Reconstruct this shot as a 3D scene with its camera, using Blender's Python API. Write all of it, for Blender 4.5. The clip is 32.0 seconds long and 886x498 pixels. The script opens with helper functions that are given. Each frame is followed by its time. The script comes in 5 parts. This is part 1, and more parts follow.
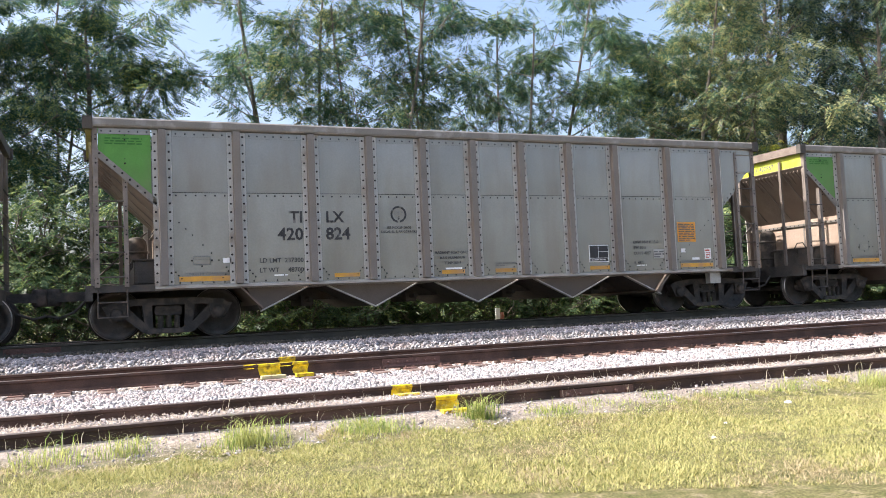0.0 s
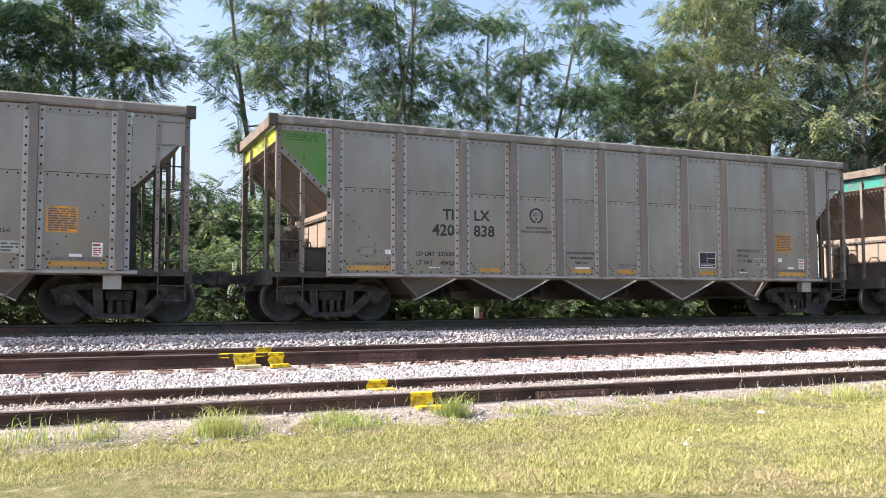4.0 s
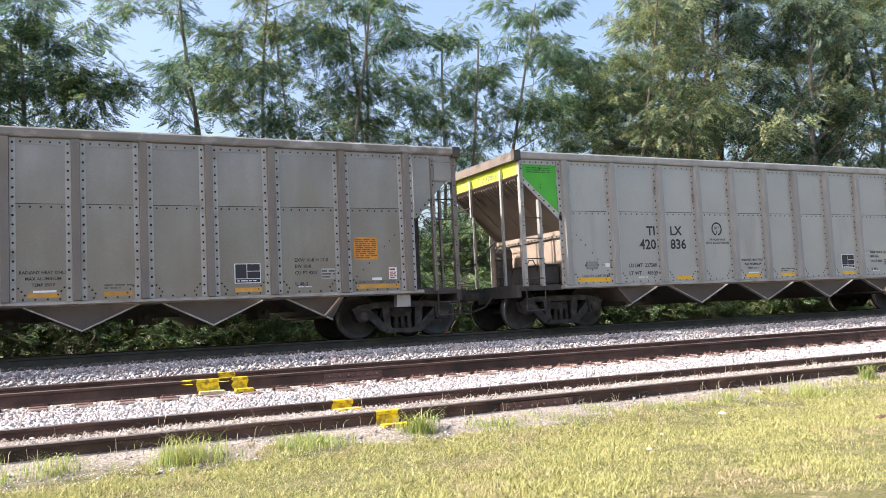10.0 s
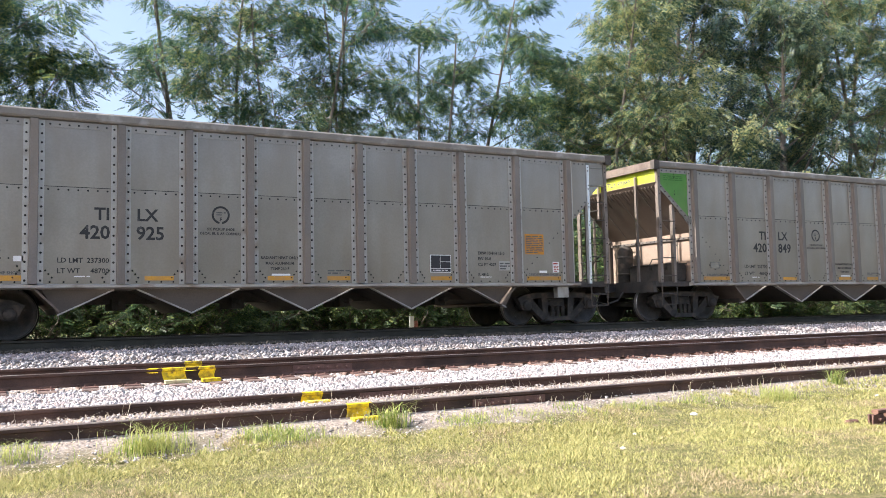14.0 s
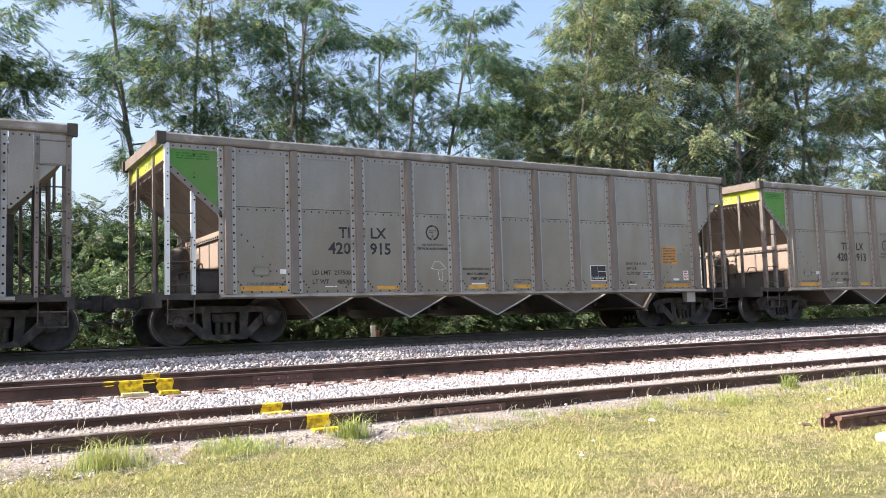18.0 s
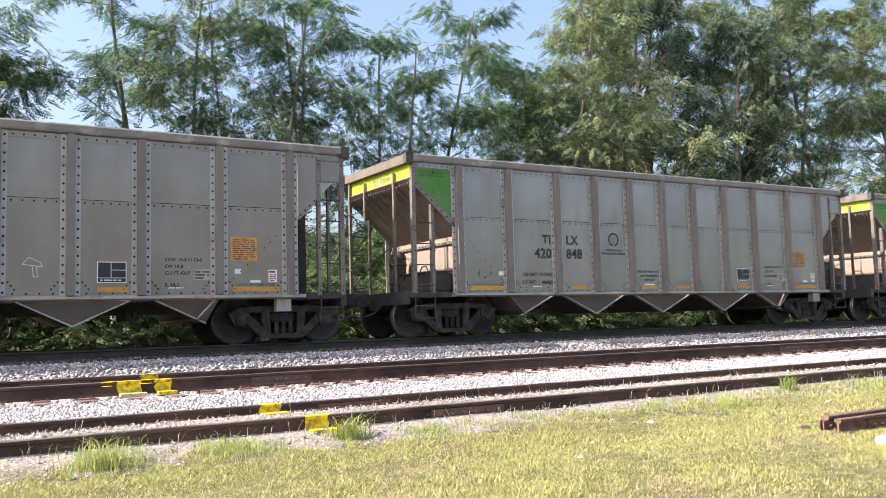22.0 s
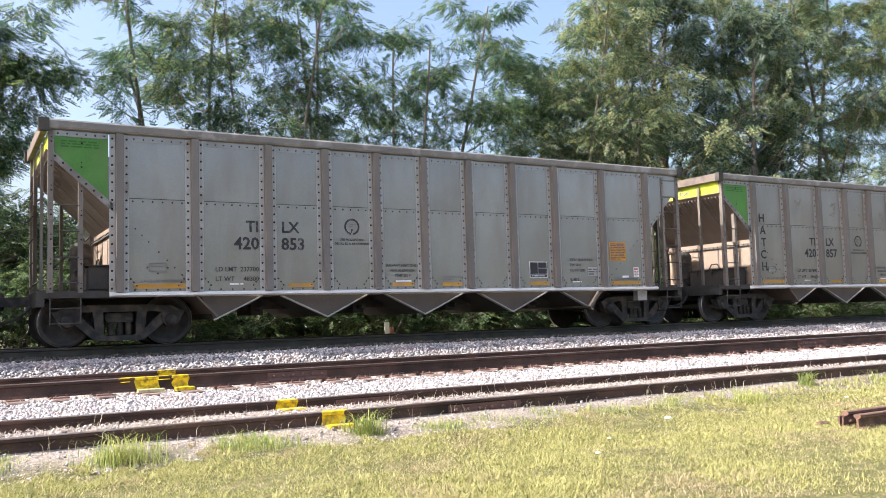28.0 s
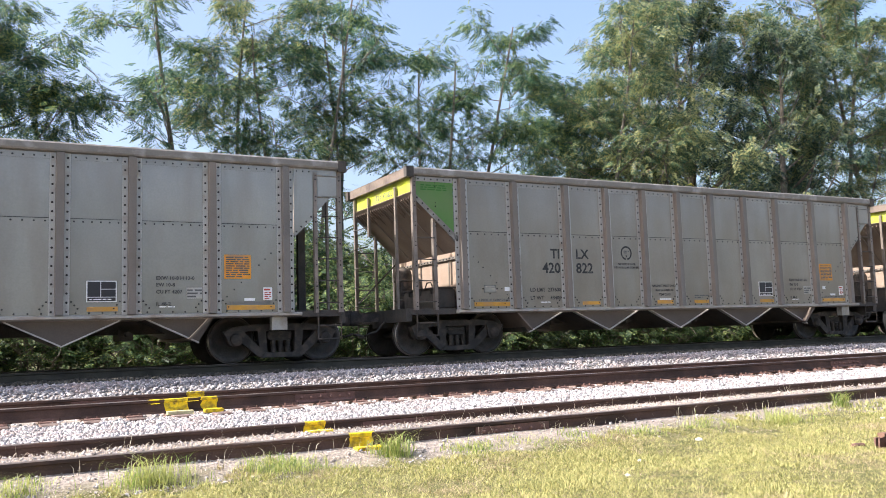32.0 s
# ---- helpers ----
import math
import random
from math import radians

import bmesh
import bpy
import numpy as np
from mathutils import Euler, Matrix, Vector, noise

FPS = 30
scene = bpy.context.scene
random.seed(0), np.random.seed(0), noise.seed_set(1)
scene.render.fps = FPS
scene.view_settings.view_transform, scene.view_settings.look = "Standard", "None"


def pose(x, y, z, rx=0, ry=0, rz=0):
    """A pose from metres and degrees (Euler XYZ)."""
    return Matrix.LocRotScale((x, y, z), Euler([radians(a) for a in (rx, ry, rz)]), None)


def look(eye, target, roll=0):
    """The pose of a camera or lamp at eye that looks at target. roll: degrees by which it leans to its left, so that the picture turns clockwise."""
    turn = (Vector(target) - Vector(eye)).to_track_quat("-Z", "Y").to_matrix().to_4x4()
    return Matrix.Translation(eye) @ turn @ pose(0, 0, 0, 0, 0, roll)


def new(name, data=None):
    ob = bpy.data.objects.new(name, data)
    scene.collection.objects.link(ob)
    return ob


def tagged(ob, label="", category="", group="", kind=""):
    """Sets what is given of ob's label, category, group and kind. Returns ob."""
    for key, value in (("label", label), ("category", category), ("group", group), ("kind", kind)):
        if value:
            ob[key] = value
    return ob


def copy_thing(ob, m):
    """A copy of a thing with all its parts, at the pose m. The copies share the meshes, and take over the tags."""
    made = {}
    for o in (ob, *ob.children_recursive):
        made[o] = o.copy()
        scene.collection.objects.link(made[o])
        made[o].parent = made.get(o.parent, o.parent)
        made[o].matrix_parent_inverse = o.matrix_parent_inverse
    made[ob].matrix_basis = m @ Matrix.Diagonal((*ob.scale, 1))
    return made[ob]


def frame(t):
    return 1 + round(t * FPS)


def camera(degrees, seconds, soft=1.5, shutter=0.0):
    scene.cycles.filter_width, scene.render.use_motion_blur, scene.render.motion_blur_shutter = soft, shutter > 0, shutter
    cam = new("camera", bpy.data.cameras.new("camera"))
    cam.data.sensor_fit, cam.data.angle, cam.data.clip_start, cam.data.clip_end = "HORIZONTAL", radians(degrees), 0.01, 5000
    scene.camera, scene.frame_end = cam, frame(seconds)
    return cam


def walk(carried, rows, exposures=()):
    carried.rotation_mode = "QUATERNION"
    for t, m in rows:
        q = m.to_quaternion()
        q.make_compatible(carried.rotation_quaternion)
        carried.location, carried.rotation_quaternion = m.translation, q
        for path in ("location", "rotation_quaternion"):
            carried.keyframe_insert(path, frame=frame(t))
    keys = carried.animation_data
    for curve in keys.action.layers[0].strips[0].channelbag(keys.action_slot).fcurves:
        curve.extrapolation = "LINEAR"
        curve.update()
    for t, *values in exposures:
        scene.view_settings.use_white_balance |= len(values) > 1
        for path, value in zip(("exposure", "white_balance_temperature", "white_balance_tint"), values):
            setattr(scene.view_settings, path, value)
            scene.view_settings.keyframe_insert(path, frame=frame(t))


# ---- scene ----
cam = camera(54.6, 32.0, soft=0.7)
walk(cam, [
    (0, pose(-0.032, -0.063, 1.207, 93.78, 2.54, -22.23)),
    (0.5, pose(-0.026, -0.063, 1.203, 94.31, 1.51, -22.23)),
    (1, pose(-0.026, -0.053, 1.195, 94.50, 0.83, -22.50)),
    (1.5, pose(-0.017, -0.036, 1.196, 94.37, 0.49, -22.69)),
    (2, pose(-0.010, -0.024, 1.202, 94.23, 0.28, -22.60)),
    (2.5, pose(-0.007, -0.027, 1.200, 94.14, 0.15, -22.58)),
    (3, pose(-0.004, -0.029, 1.196, 94.02, 0.29, -22.73)),
    (3.5, pose(-0.012, -0.032, 1.192, 93.78, 0.24, -23.18)),
    (5.5, pose(0.000, -0.028, 1.191, 93.43, 0.36, -24.15)),
    (6, pose(-0.006, -0.038, 1.201, 93.69, 0.56, -24.36)),
    (6.5, pose(-0.007, -0.047, 1.204, 93.99, 0.85, -24.60)),
    (7, pose(-0.004, -0.042, 1.198, 94.17, 1.16, -24.82)),
    (7.5, pose(0.000, -0.039, 1.199, 94.14, 1.51, -25.00)),
    (8, pose(0.003, -0.044, 1.201, 94.17, 2.00, -25.21)),
    (8.5, pose(0.006, -0.051, 1.203, 94.26, 2.29, -25.24)),
    (9, pose(-0.000, -0.073, 1.203, 94.49, 2.50, -25.18)),
    (9.5, pose(0.009, -0.080, 1.201, 94.59, 2.56, -25.47)),
    (10, pose(0.011, -0.090, 1.205, 94.53, 2.71, -25.85)),
    (10.5, pose(0.011, -0.067, 1.200, 94.53, 2.70, -25.80)),
    (11, pose(-0.006, -0.009, 1.197, 94.69, 2.80, -25.99)),
    (11.5, pose(-0.018, 0.022, 1.188, 94.73, 2.34, -26.42)),
    (12, pose(-0.002, 0.044, 1.191, 94.66, 1.85, -27.31)),
    (12.5, pose(-0.003, 0.050, 1.191, 94.69, 1.37, -27.80)),
    (13, pose(0.003, 0.058, 1.191, 94.59, 1.12, -27.83)),
    (13.5, pose(-0.001, 0.049, 1.191, 94.55, 1.05, -27.95)),
    (14, pose(0.002, 0.047, 1.188, 94.17, 1.17, -27.99)),
    (14.5, pose(0.002, 0.040, 1.191, 94.01, 1.14, -28.14)),
    (16.5, pose(0.013, 0.011, 1.196, 94.67, 1.09, -30.26)),
    (17, pose(0.016, 0.008, 1.198, 94.73, 1.36, -30.54)),
    (17.5, pose(0.018, 0.008, 1.196, 94.77, 1.63, -30.64)),
    (18, pose(0.012, 0.007, 1.199, 94.66, 1.72, -30.47)),
    (18.5, pose(0.011, 0.009, 1.197, 94.56, 1.83, -30.25)),
    (19, pose(0.013, 0.012, 1.198, 94.51, 1.99, -29.99)),
    (19.5, pose(0.019, 0.010, 1.195, 94.51, 2.07, -29.88)),
    (20, pose(0.017, 0.012, 1.198, 94.43, 2.11, -29.87)),
    (20.5, pose(0.016, 0.017, 1.196, 94.50, 1.94, -29.84)),
    (21, pose(0.014, 0.018, 1.196, 94.38, 1.66, -30.02)),
    (21.5, pose(0.017, 0.018, 1.196, 94.59, 1.57, -30.24)),
    (22, pose(0.016, 0.022, 1.198, 94.74, 1.53, -30.56)),
    (22.5, pose(0.017, 0.026, 1.200, 94.96, 1.62, -30.66)),
    (23, pose(0.015, 0.028, 1.198, 95.10, 1.80, -30.70)),
    (23.5, pose(0.007, 0.032, 1.203, 95.14, 1.78, -30.45)),
    (24, pose(0.008, 0.024, 1.204, 95.23, 1.77, -30.49)),
    (24.5, pose(0.013, 0.020, 1.203, 95.18, 1.92, -30.58)),
    (25, pose(0.019, 0.028, 1.198, 95.09, 1.97, -30.50)),
    (25.5, pose(0.016, 0.033, 1.199, 94.85, 1.86, -30.38)),
    (26, pose(0.013, 0.039, 1.198, 94.68, 1.76, -30.21)),
    (26.5, pose(0.010, 0.037, 1.199, 94.64, 1.57, -29.90)),
    (28.5, pose(0.007, 0.036, 1.196, 94.35, 1.61, -29.45)),
    (29, pose(0.008, 0.042, 1.200, 94.21, 1.32, -29.03)),
    (29.5, pose(0.005, 0.039, 1.207, 94.47, 1.30, -28.56)),
    (30, pose(0.005, 0.039, 1.205, 94.93, 1.37, -28.29)),
    (30.5, pose(0.002, 0.036, 1.208, 95.27, 1.38, -28.08)),
    (31, pose(0.005, 0.037, 1.211, 95.55, 1.53, -27.95)),
    (31.5, pose(0.005, 0.035, 1.205, 95.74, 1.73, -27.74)),
    (32, pose(0.010, 0.036, 1.206, 95.88, 1.88, -27.78)),
], exposures=[(0, 1.22, 6280, 12.5), (32, 1.22, 6280, 12.5)])

# ---- light: late-summer sun, low along the track and a little behind the train ----
SUN_TO = Vector((-1.0, 0.21, 0.9)).normalized()
world = bpy.data.worlds.new("sky")
scene.world = world
world.use_nodes = True
sky = world.node_tree.nodes.new("ShaderNodeTexSky")
sky.sky_type, sky.sun_disc = "NISHITA", False
sky.sun_elevation = math.asin(SUN_TO.z)
sky.sun_rotation = math.atan2(SUN_TO.x, SUN_TO.y)
sky.air_density, sky.dust_density, sky.ozone_density = 1.0, 5.0, 1.0
back = world.node_tree.nodes["Background"]
back.inputs["Strength"].default_value = 0.15
world.node_tree.links.new(sky.outputs[0], back.inputs["Color"])
sun = new("sun", bpy.data.lights.new("sun", "SUN"))
sun.data.energy, sun.data.angle, sun.data.color = 4.5, radians(0.6), (1.0, 0.94, 0.84)
sun.matrix_world = look(SUN_TO * 60, (0, 0, 0))

# ---- materials ----
def mat(name, col, rough=0.7, metal=0.0, vary=0.25, scale=8.0, fine=90.0, bump=0.15, dirt=None, dirt_amt=0.0, dirt_scale=2.5,
        jitter=0.0, spec=0.4, through_light=0.0, streak=False, per_island=0.0):
    """A surface with its base colour broken up at two scales, stains in a second colour, and fine relief."""
    m = bpy.data.materials.new(name)
    m.use_nodes = True
    nt = m.node_tree
    n, ln = nt.nodes, nt.links
    bsdf = n["Principled BSDF"]
    bsdf.inputs["Roughness"].default_value = rough
    bsdf.inputs["Metallic"].default_value = metal
    bsdf.inputs["Specular IOR Level"].default_value = spec
    tc = n.new("ShaderNodeTexCoord")
    mp = n.new("ShaderNodeMapping")
    ln.new(tc.outputs["Object"], mp.inputs["Vector"])
    info = n.new("ShaderNodeObjectInfo")
    off = n.new("ShaderNodeVectorMath")
    off.operation = "SCALE"
    off.inputs[0].default_value = (37.0, 19.0, 53.0)
    ln.new(info.outputs["Random"], off.inputs["Scale"])
    ln.new(off.outputs[0], mp.inputs["Location"])
    def tex(sc, detail=4.0, stretch=None):
        t = n.new("ShaderNodeTexNoise")
        t.inputs["Scale"].default_value = sc
        t.inputs["Detail"].default_value = detail
        if stretch:
            q = n.new("ShaderNodeMapping")
            q.inputs["Scale"].default_value = stretch
            ln.new(mp.outputs[0], q.inputs["Vector"])
            ln.new(q.outputs[0], t.inputs["Vector"])
        else:
            ln.new(mp.outputs[0], t.inputs["Vector"])
        return t
    big, small = tex(scale), tex(fine, 2.0)
    def ramp(src, lo, hi, a=0.3, b=0.7):
        r = n.new("ShaderNodeMapRange")
        r.inputs["From Min"].default_value, r.inputs["From Max"].default_value = a, b
        r.inputs["To Min"].default_value, r.inputs["To Max"].default_value = lo, hi
        ln.new(src, r.inputs["Value"])
        return r.outputs[0]
    def mul(a, b):
        q = n.new("ShaderNodeMath")
        q.operation = "MULTIPLY"
        ln.new(a, q.inputs[0])
        ln.new(b, q.inputs[1])
        return q.outputs[0]
    val = mul(ramp(big.outputs["Fac"], 1 - vary, 1 + vary), ramp(small.outputs["Fac"], 1 - vary * 0.6, 1 + vary * 0.6))
    if jitter:
        val = mul(val, ramp(info.outputs["Random"], 1 - jitter, 1 + jitter, 0, 1))
    if per_island:
        geo = n.new("ShaderNodeNewGeometry")
        val = mul(val, ramp(geo.outputs["Random Per Island"], 1 - per_island, 1 + per_island, 0, 1))
    hsv = n.new("ShaderNodeHueSaturation")
    hsv.inputs["Color"].default_value = (*col, 1)
    ln.new(val, hsv.inputs["Value"])
    out = hsv.outputs[0]
    if dirt:
        st = tex(dirt_scale, 5.0, (2.2, 2.2, 0.5) if streak else None)
        fac = ramp(st.outputs["Fac"], 0.0, 0.42 if streak else 1.0, 0.62 - 0.35 * dirt_amt, 0.9 - 0.35 * dirt_amt)
        mx = n.new("ShaderNodeMix")
        mx.data_type = "RGBA"
        ln.new(fac, mx.inputs[0])
        ln.new(out, mx.inputs[6])
        mx.inputs[7].default_value = (*dirt, 1)
        out = mx.outputs[2]
        m["mix"] = mx.name
    ln.new(out, bsdf.inputs["Base Color"])
    if bump:
        b = n.new("ShaderNodeBump")
        b.inputs["Strength"].default_value = bump
        b.inputs["Distance"].default_value = 0.01
        ln.new(small.outputs["Fac"], b.inputs["Height"])
        ln.new(b.outputs[0], bsdf.inputs["Normal"])
    if through_light:
        tr = n.new("ShaderNodeBsdfTranslucent")
        ln.new(out, tr.inputs["Color"])
        ms = n.new("ShaderNodeMixShader")
        ms.inputs[0].default_value = through_light
        ln.new(bsdf.outputs[0], ms.inputs[1])
        ln.new(tr.outputs[0], ms.inputs[2])
        ln.new(ms.outputs[0], n["Material Output"].inputs["Surface"])
    return m


DUST = (0.23, 0.185, 0.145)
ALU = mat("weathered_aluminium", (0.335, 0.317, 0.293), 0.27, 0.5, 0.07, 1.2, 30, 0.05, DUST, 0.5, 1.1, jitter=0.07, streak=True)
ALU_CLEAN = mat("clean_aluminium", (0.41, 0.40, 0.37), 0.4, 0.35, 0.05, 1.2, 30, 0.04, DUST, 0.1, 1.1, jitter=0.04, streak=True)
ALU_BROWN = mat("dusty_aluminium", (0.305, 0.276, 0.247), 0.28, 0.48, 0.09, 1.2, 30, 0.05, DUST, 0.75, 1.0, jitter=0.07, streak=True)
STRIP = mat("flange_aluminium", (0.43, 0.42, 0.40), 0.45, 0.25, 0.1, 3, 40, 0.05, DUST, 0.35, 3.0, jitter=0.06)
RIB = mat("rib_aluminium", (0.175, 0.16, 0.148), 0.55, 0.2, 0.12, 2, 40, 0.06, DUST, 0.7, 1.6, jitter=0.08, streak=True)
RIB_CLEAN = mat("clean_rib_aluminium", (0.31, 0.305, 0.29), 0.5, 0.25, 0.08, 2, 40, 0.06, (0.24, 0.225, 0.2), 0.3, 1.6, jitter=0.06, streak=True)
CHORD_CLEAN = mat("clean_chord_aluminium", (0.36, 0.35, 0.33), 0.5, 0.25, 0.1, 2, 40, 0.06, (0.24, 0.225, 0.2), 0.3, 3.0)
CHORD = mat("chord_aluminium", (0.205, 0.19, 0.172), 0.6, 0.15, 0.12, 2, 40, 0.06, (0.42, 0.41, 0.40), 0.25, 3.0)
ENDCAP = mat("grimy_end_chord", (0.18, 0.145, 0.122), 0.7, 0.1, 0.2, 3, 40, 0.1, (0.07, 0.055, 0.048), 0.5, 3.0)
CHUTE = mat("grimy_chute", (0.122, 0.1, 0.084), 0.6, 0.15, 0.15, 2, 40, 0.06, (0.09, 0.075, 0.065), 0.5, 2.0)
SILL = mat("sill_aluminium", (0.40, 0.385, 0.36), 0.5, 0.25, 0.12, 3, 40, 0.06, DUST, 0.5, 3.0)
# Lit and shaded tones of one dusty sheet metal: bulkhead sun-warm, slope dark.
BULKHEAD_LIT = mat("dusty_bulkhead_lit", (0.36, 0.28, 0.225), 0.6, 0.1, 0.15, 2, 30, 0.08, (0.3, 0.22, 0.17), 0.6, 2.0)
SLOPE_SHADED = mat("dusty_slope_shaded", (0.15, 0.12, 0.1), 0.6, 0.1, 0.2, 2, 30, 0.08, (0.15, 0.11, 0.085), 0.6, 1.6)
BRIGHT = mat("bright_aluminium", (0.75, 0.76, 0.78), 0.35, 0.5, 0.05, 4, 60, 0.03)
RIVET = mat("rivet_steel", (0.022, 0.02, 0.02), 0.6, 0.4, 0.3, 20, 90, 0.0)
GREEN = mat("green_paint", (0.085, 0.24, 0.045), 0.5, 0.0, 0.1, 3, 40, 0.05, (0.12, 0.2, 0.07), 0.6, 0.9, jitter=0.12)
GREEN_CLEAN = mat("fresh_green_paint", (0.075, 0.40, 0.04), 0.5, 0.0, 0.06, 3, 40, 0.04, jitter=0.02)
GREEN_DARK = mat("green_writing", (0.04, 0.16, 0.025), 0.6, 0.0, 0.1, 3, 40, 0.0)
TEAL = mat("teal_paint", (0.03, 0.2, 0.17), 0.5, 0.0, 0.1, 3, 40, 0.05, (0.06, 0.15, 0.13), 0.4, 2.2)
LIME = mat("lime_yellow_paint", (0.52, 0.61, 0.04), 0.5, 0.0, 0.12, 3, 40, 0.05, (0.36, 0.36, 0.1), 0.5, 2.0)
BLACK = mat("black_lettering", (0.028, 0.028, 0.03), 0.6, 0.0, 0.25, 6, 60, 0.0, (0.2, 0.19, 0.18), 0.15, 8.0)
GREYPRINT = mat("faded_black_lettering", (0.11, 0.11, 0.11), 0.6, 0.0, 0.25, 6, 60, 0.0)
WHITE = mat("white_placard", (0.78, 0.78, 0.78), 0.5, 0.0, 0.06, 6, 60, 0.0)
ORANGE = mat("orange_decal", (0.62, 0.27, 0.03), 0.5, 0.0, 0.08, 6, 60, 0.0, DUST, 0.45, 4.0, jitter=0.2)
AMBER = mat("fresh_amber_decal", (0.8, 0.44, 0.03), 0.5, 0.0, 0.06, 6, 60, 0.0)
POST = mat("grimy_post", (0.2, 0.17, 0.15), 0.5, 0.25, 0.12, 2, 40, 0.06, (0.12, 0.1, 0.085), 0.4, 3.0, jitter=0.1)
YELLOW = mat("yellow_stripe", (0.56, 0.29, 0.045), 0.55, 0.0, 0.12, 6, 60, 0.0, (0.42, 0.24, 0.1), 0.55, 5.0, jitter=0.2)
REDMARK = mat("red_print", (0.35, 0.05, 0.04), 0.6, 0.0, 0.1, 6, 60, 0.0)
NAVY = mat("black_board_field", (0.03, 0.03, 0.034), 0.5, 0.0, 0.1, 6, 60, 0.0)
UNDER = mat("underframe_grime", (0.07, 0.065, 0.06), 0.8, 0.1, 0.3, 5, 60, 0.2, (0.075, 0.058, 0.045), 0.4, 5.0)
TRUCK = mat("truck_cast_steel", (0.055, 0.05, 0.046), 0.75, 0.2, 0.3, 6, 60, 0.25, (0.13, 0.1, 0.08), 0.4, 6.0)
WHEEL = mat("wheel_steel", (0.08, 0.073, 0.068), 0.7, 0.3, 0.3, 6, 50, 0.2, (0.11, 0.085, 0.07), 0.35, 5.0)
TREAD = mat("polished_tread", (0.5, 0.48, 0.46), 0.3, 0.9, 0.1, 9, 60, 0.05)
RAILMAT = mat("rusty_rail", (0.10, 0.058, 0.044), 0.75, 0.2, 0.25, 4, 60, 0.2, (0.04, 0.026, 0.02), 0.5, 1.5)
RAILTOP = mat("worn_railhead", (0.22, 0.18, 0.155), 0.45, 0.6, 0.2, 3, 60, 0.1, (0.1, 0.055, 0.035), 0.5, 2.0)
# Oily train rail; the shade under the train is put into its colour.
OILY_SHADED = mat("oily_shaded_rail", (0.075, 0.068, 0.052), 0.75, 0.1, 0.25, 4, 60, 0.2, (0.06, 0.052, 0.045), 0.5, 1.5)
RUST = mat("rust_steel", (0.16, 0.092, 0.076), 0.8, 0.1, 0.3, 9, 80, 0.3, (0.08, 0.04, 0.03), 0.5, 9.0)
TIE = mat("dusty_weathered_timber", (0.13, 0.088, 0.075), 0.9, 0.0, 0.35, 8, 60, 0.4, (0.27, 0.21, 0.185), 0.4, 6.0)
PAINTY = mat("yellow_marking_paint", (0.8, 0.58, 0.01), 0.6, 0.0, 0.15, 9, 60, 0.1, (0.13, 0.08, 0.035), 0.55, 13.0)

PALE_PAINT = mat("worn_pale_yellow_paint", (0.55, 0.49, 0.27), 0.7, 0.0, 0.15, 9, 60, 0.1, (0.3, 0.2, 0.13), 0.45, 11.0)

# ---- mesh helpers ----
def box(bm, x0, y0, z0, x1, y1, z1):
    v = [bm.verts.new((x, y, z)) for z in (z0, z1) for x, y in ((x0, y0), (x1, y0), (x1, y1), (x0, y1))]
    for f in ((3, 2, 1, 0), (4, 5, 6, 7), (0, 1, 5, 4), (1, 2, 6, 5), (2, 3, 7, 6), (3, 0, 4, 7)):
        bm.faces.new([v[i] for i in f])


def prism(bm, poly, y0, y1, axis="y"):
    """A polygon in the x-z plane (or y-z with axis x) pushed from y0 to y1."""
    put = (lambda a, b, d: (a, d, b)) if axis == "y" else (lambda a, b, d: (d, a, b))
    lo = [bm.verts.new(put(a, b, y0)) for a, b in poly]
    hi = [bm.verts.new(put(a, b, y1)) for a, b in poly]
    n = len(poly)
    bm.faces.new(lo)
    bm.faces.new(hi[::-1])
    for i in range(n):
        bm.faces.new((lo[(i + 1) % n], lo[i], hi[i], hi[(i + 1) % n]))


def rod(bm, a, b, r, n=8, r2=None):
    """A round bar from a to b."""
    a, b = Vector(a), Vector(b)
    d = (b - a).normalized()
    s = d.orthogonal().normalized()
    t = d.cross(s)
    rings = []
    for p, q in ((a, r), (b, r if r2 is None else r2)):
        rings.append([bm.verts.new(p + (s * math.cos(i * math.tau / n) + t * math.sin(i * math.tau / n)) * q) for i in range(n)])
    for i in range(n):
        f = bm.faces.new((rings[0][i], rings[0][(i + 1) % n], rings[1][(i + 1) % n], rings[1][i]))
        f.smooth = n > 6
    bm.faces.new(rings[0][::-1])
    bm.faces.new(rings[1])


def lathe(bm, prof, n=28, axis="y", centre=(0, 0, 0)):
    """A turned solid: (radius, offset along the axis) pairs."""
    rings = []
    for r, o in prof:
        ring = []
        for i in range(n):
            c, s = math.cos(i * math.tau / n) * r, math.sin(i * math.tau / n) * r
            p = (c, o, s) if axis == "y" else (o, c, s) if axis == "x" else (c, s, o)
            ring.append(bm.verts.new(Vector(p) + Vector(centre)))
        rings.append(ring)
    for a, b in zip(rings, rings[1:]):
        for i in range(n):
            f = bm.faces.new((a[i], a[(i + 1) % n], b[(i + 1) % n], b[i]))
            f.smooth = True
    if prof[0][0] > 1e-4:
        bm.faces.new(rings[0])
    if prof[-1][0] > 1e-4:
        bm.faces.new(rings[-1][::-1])


def mesh_of(name, bm, material):
    bmesh.ops.recalc_face_normals(bm, faces=bm.faces)
    me = bpy.data.meshes.new(name)
    bm.to_mesh(me)
    bm.free()
    for q in material if isinstance(material, (list, tuple)) else [material]:
        me.materials.append(q)
    return me


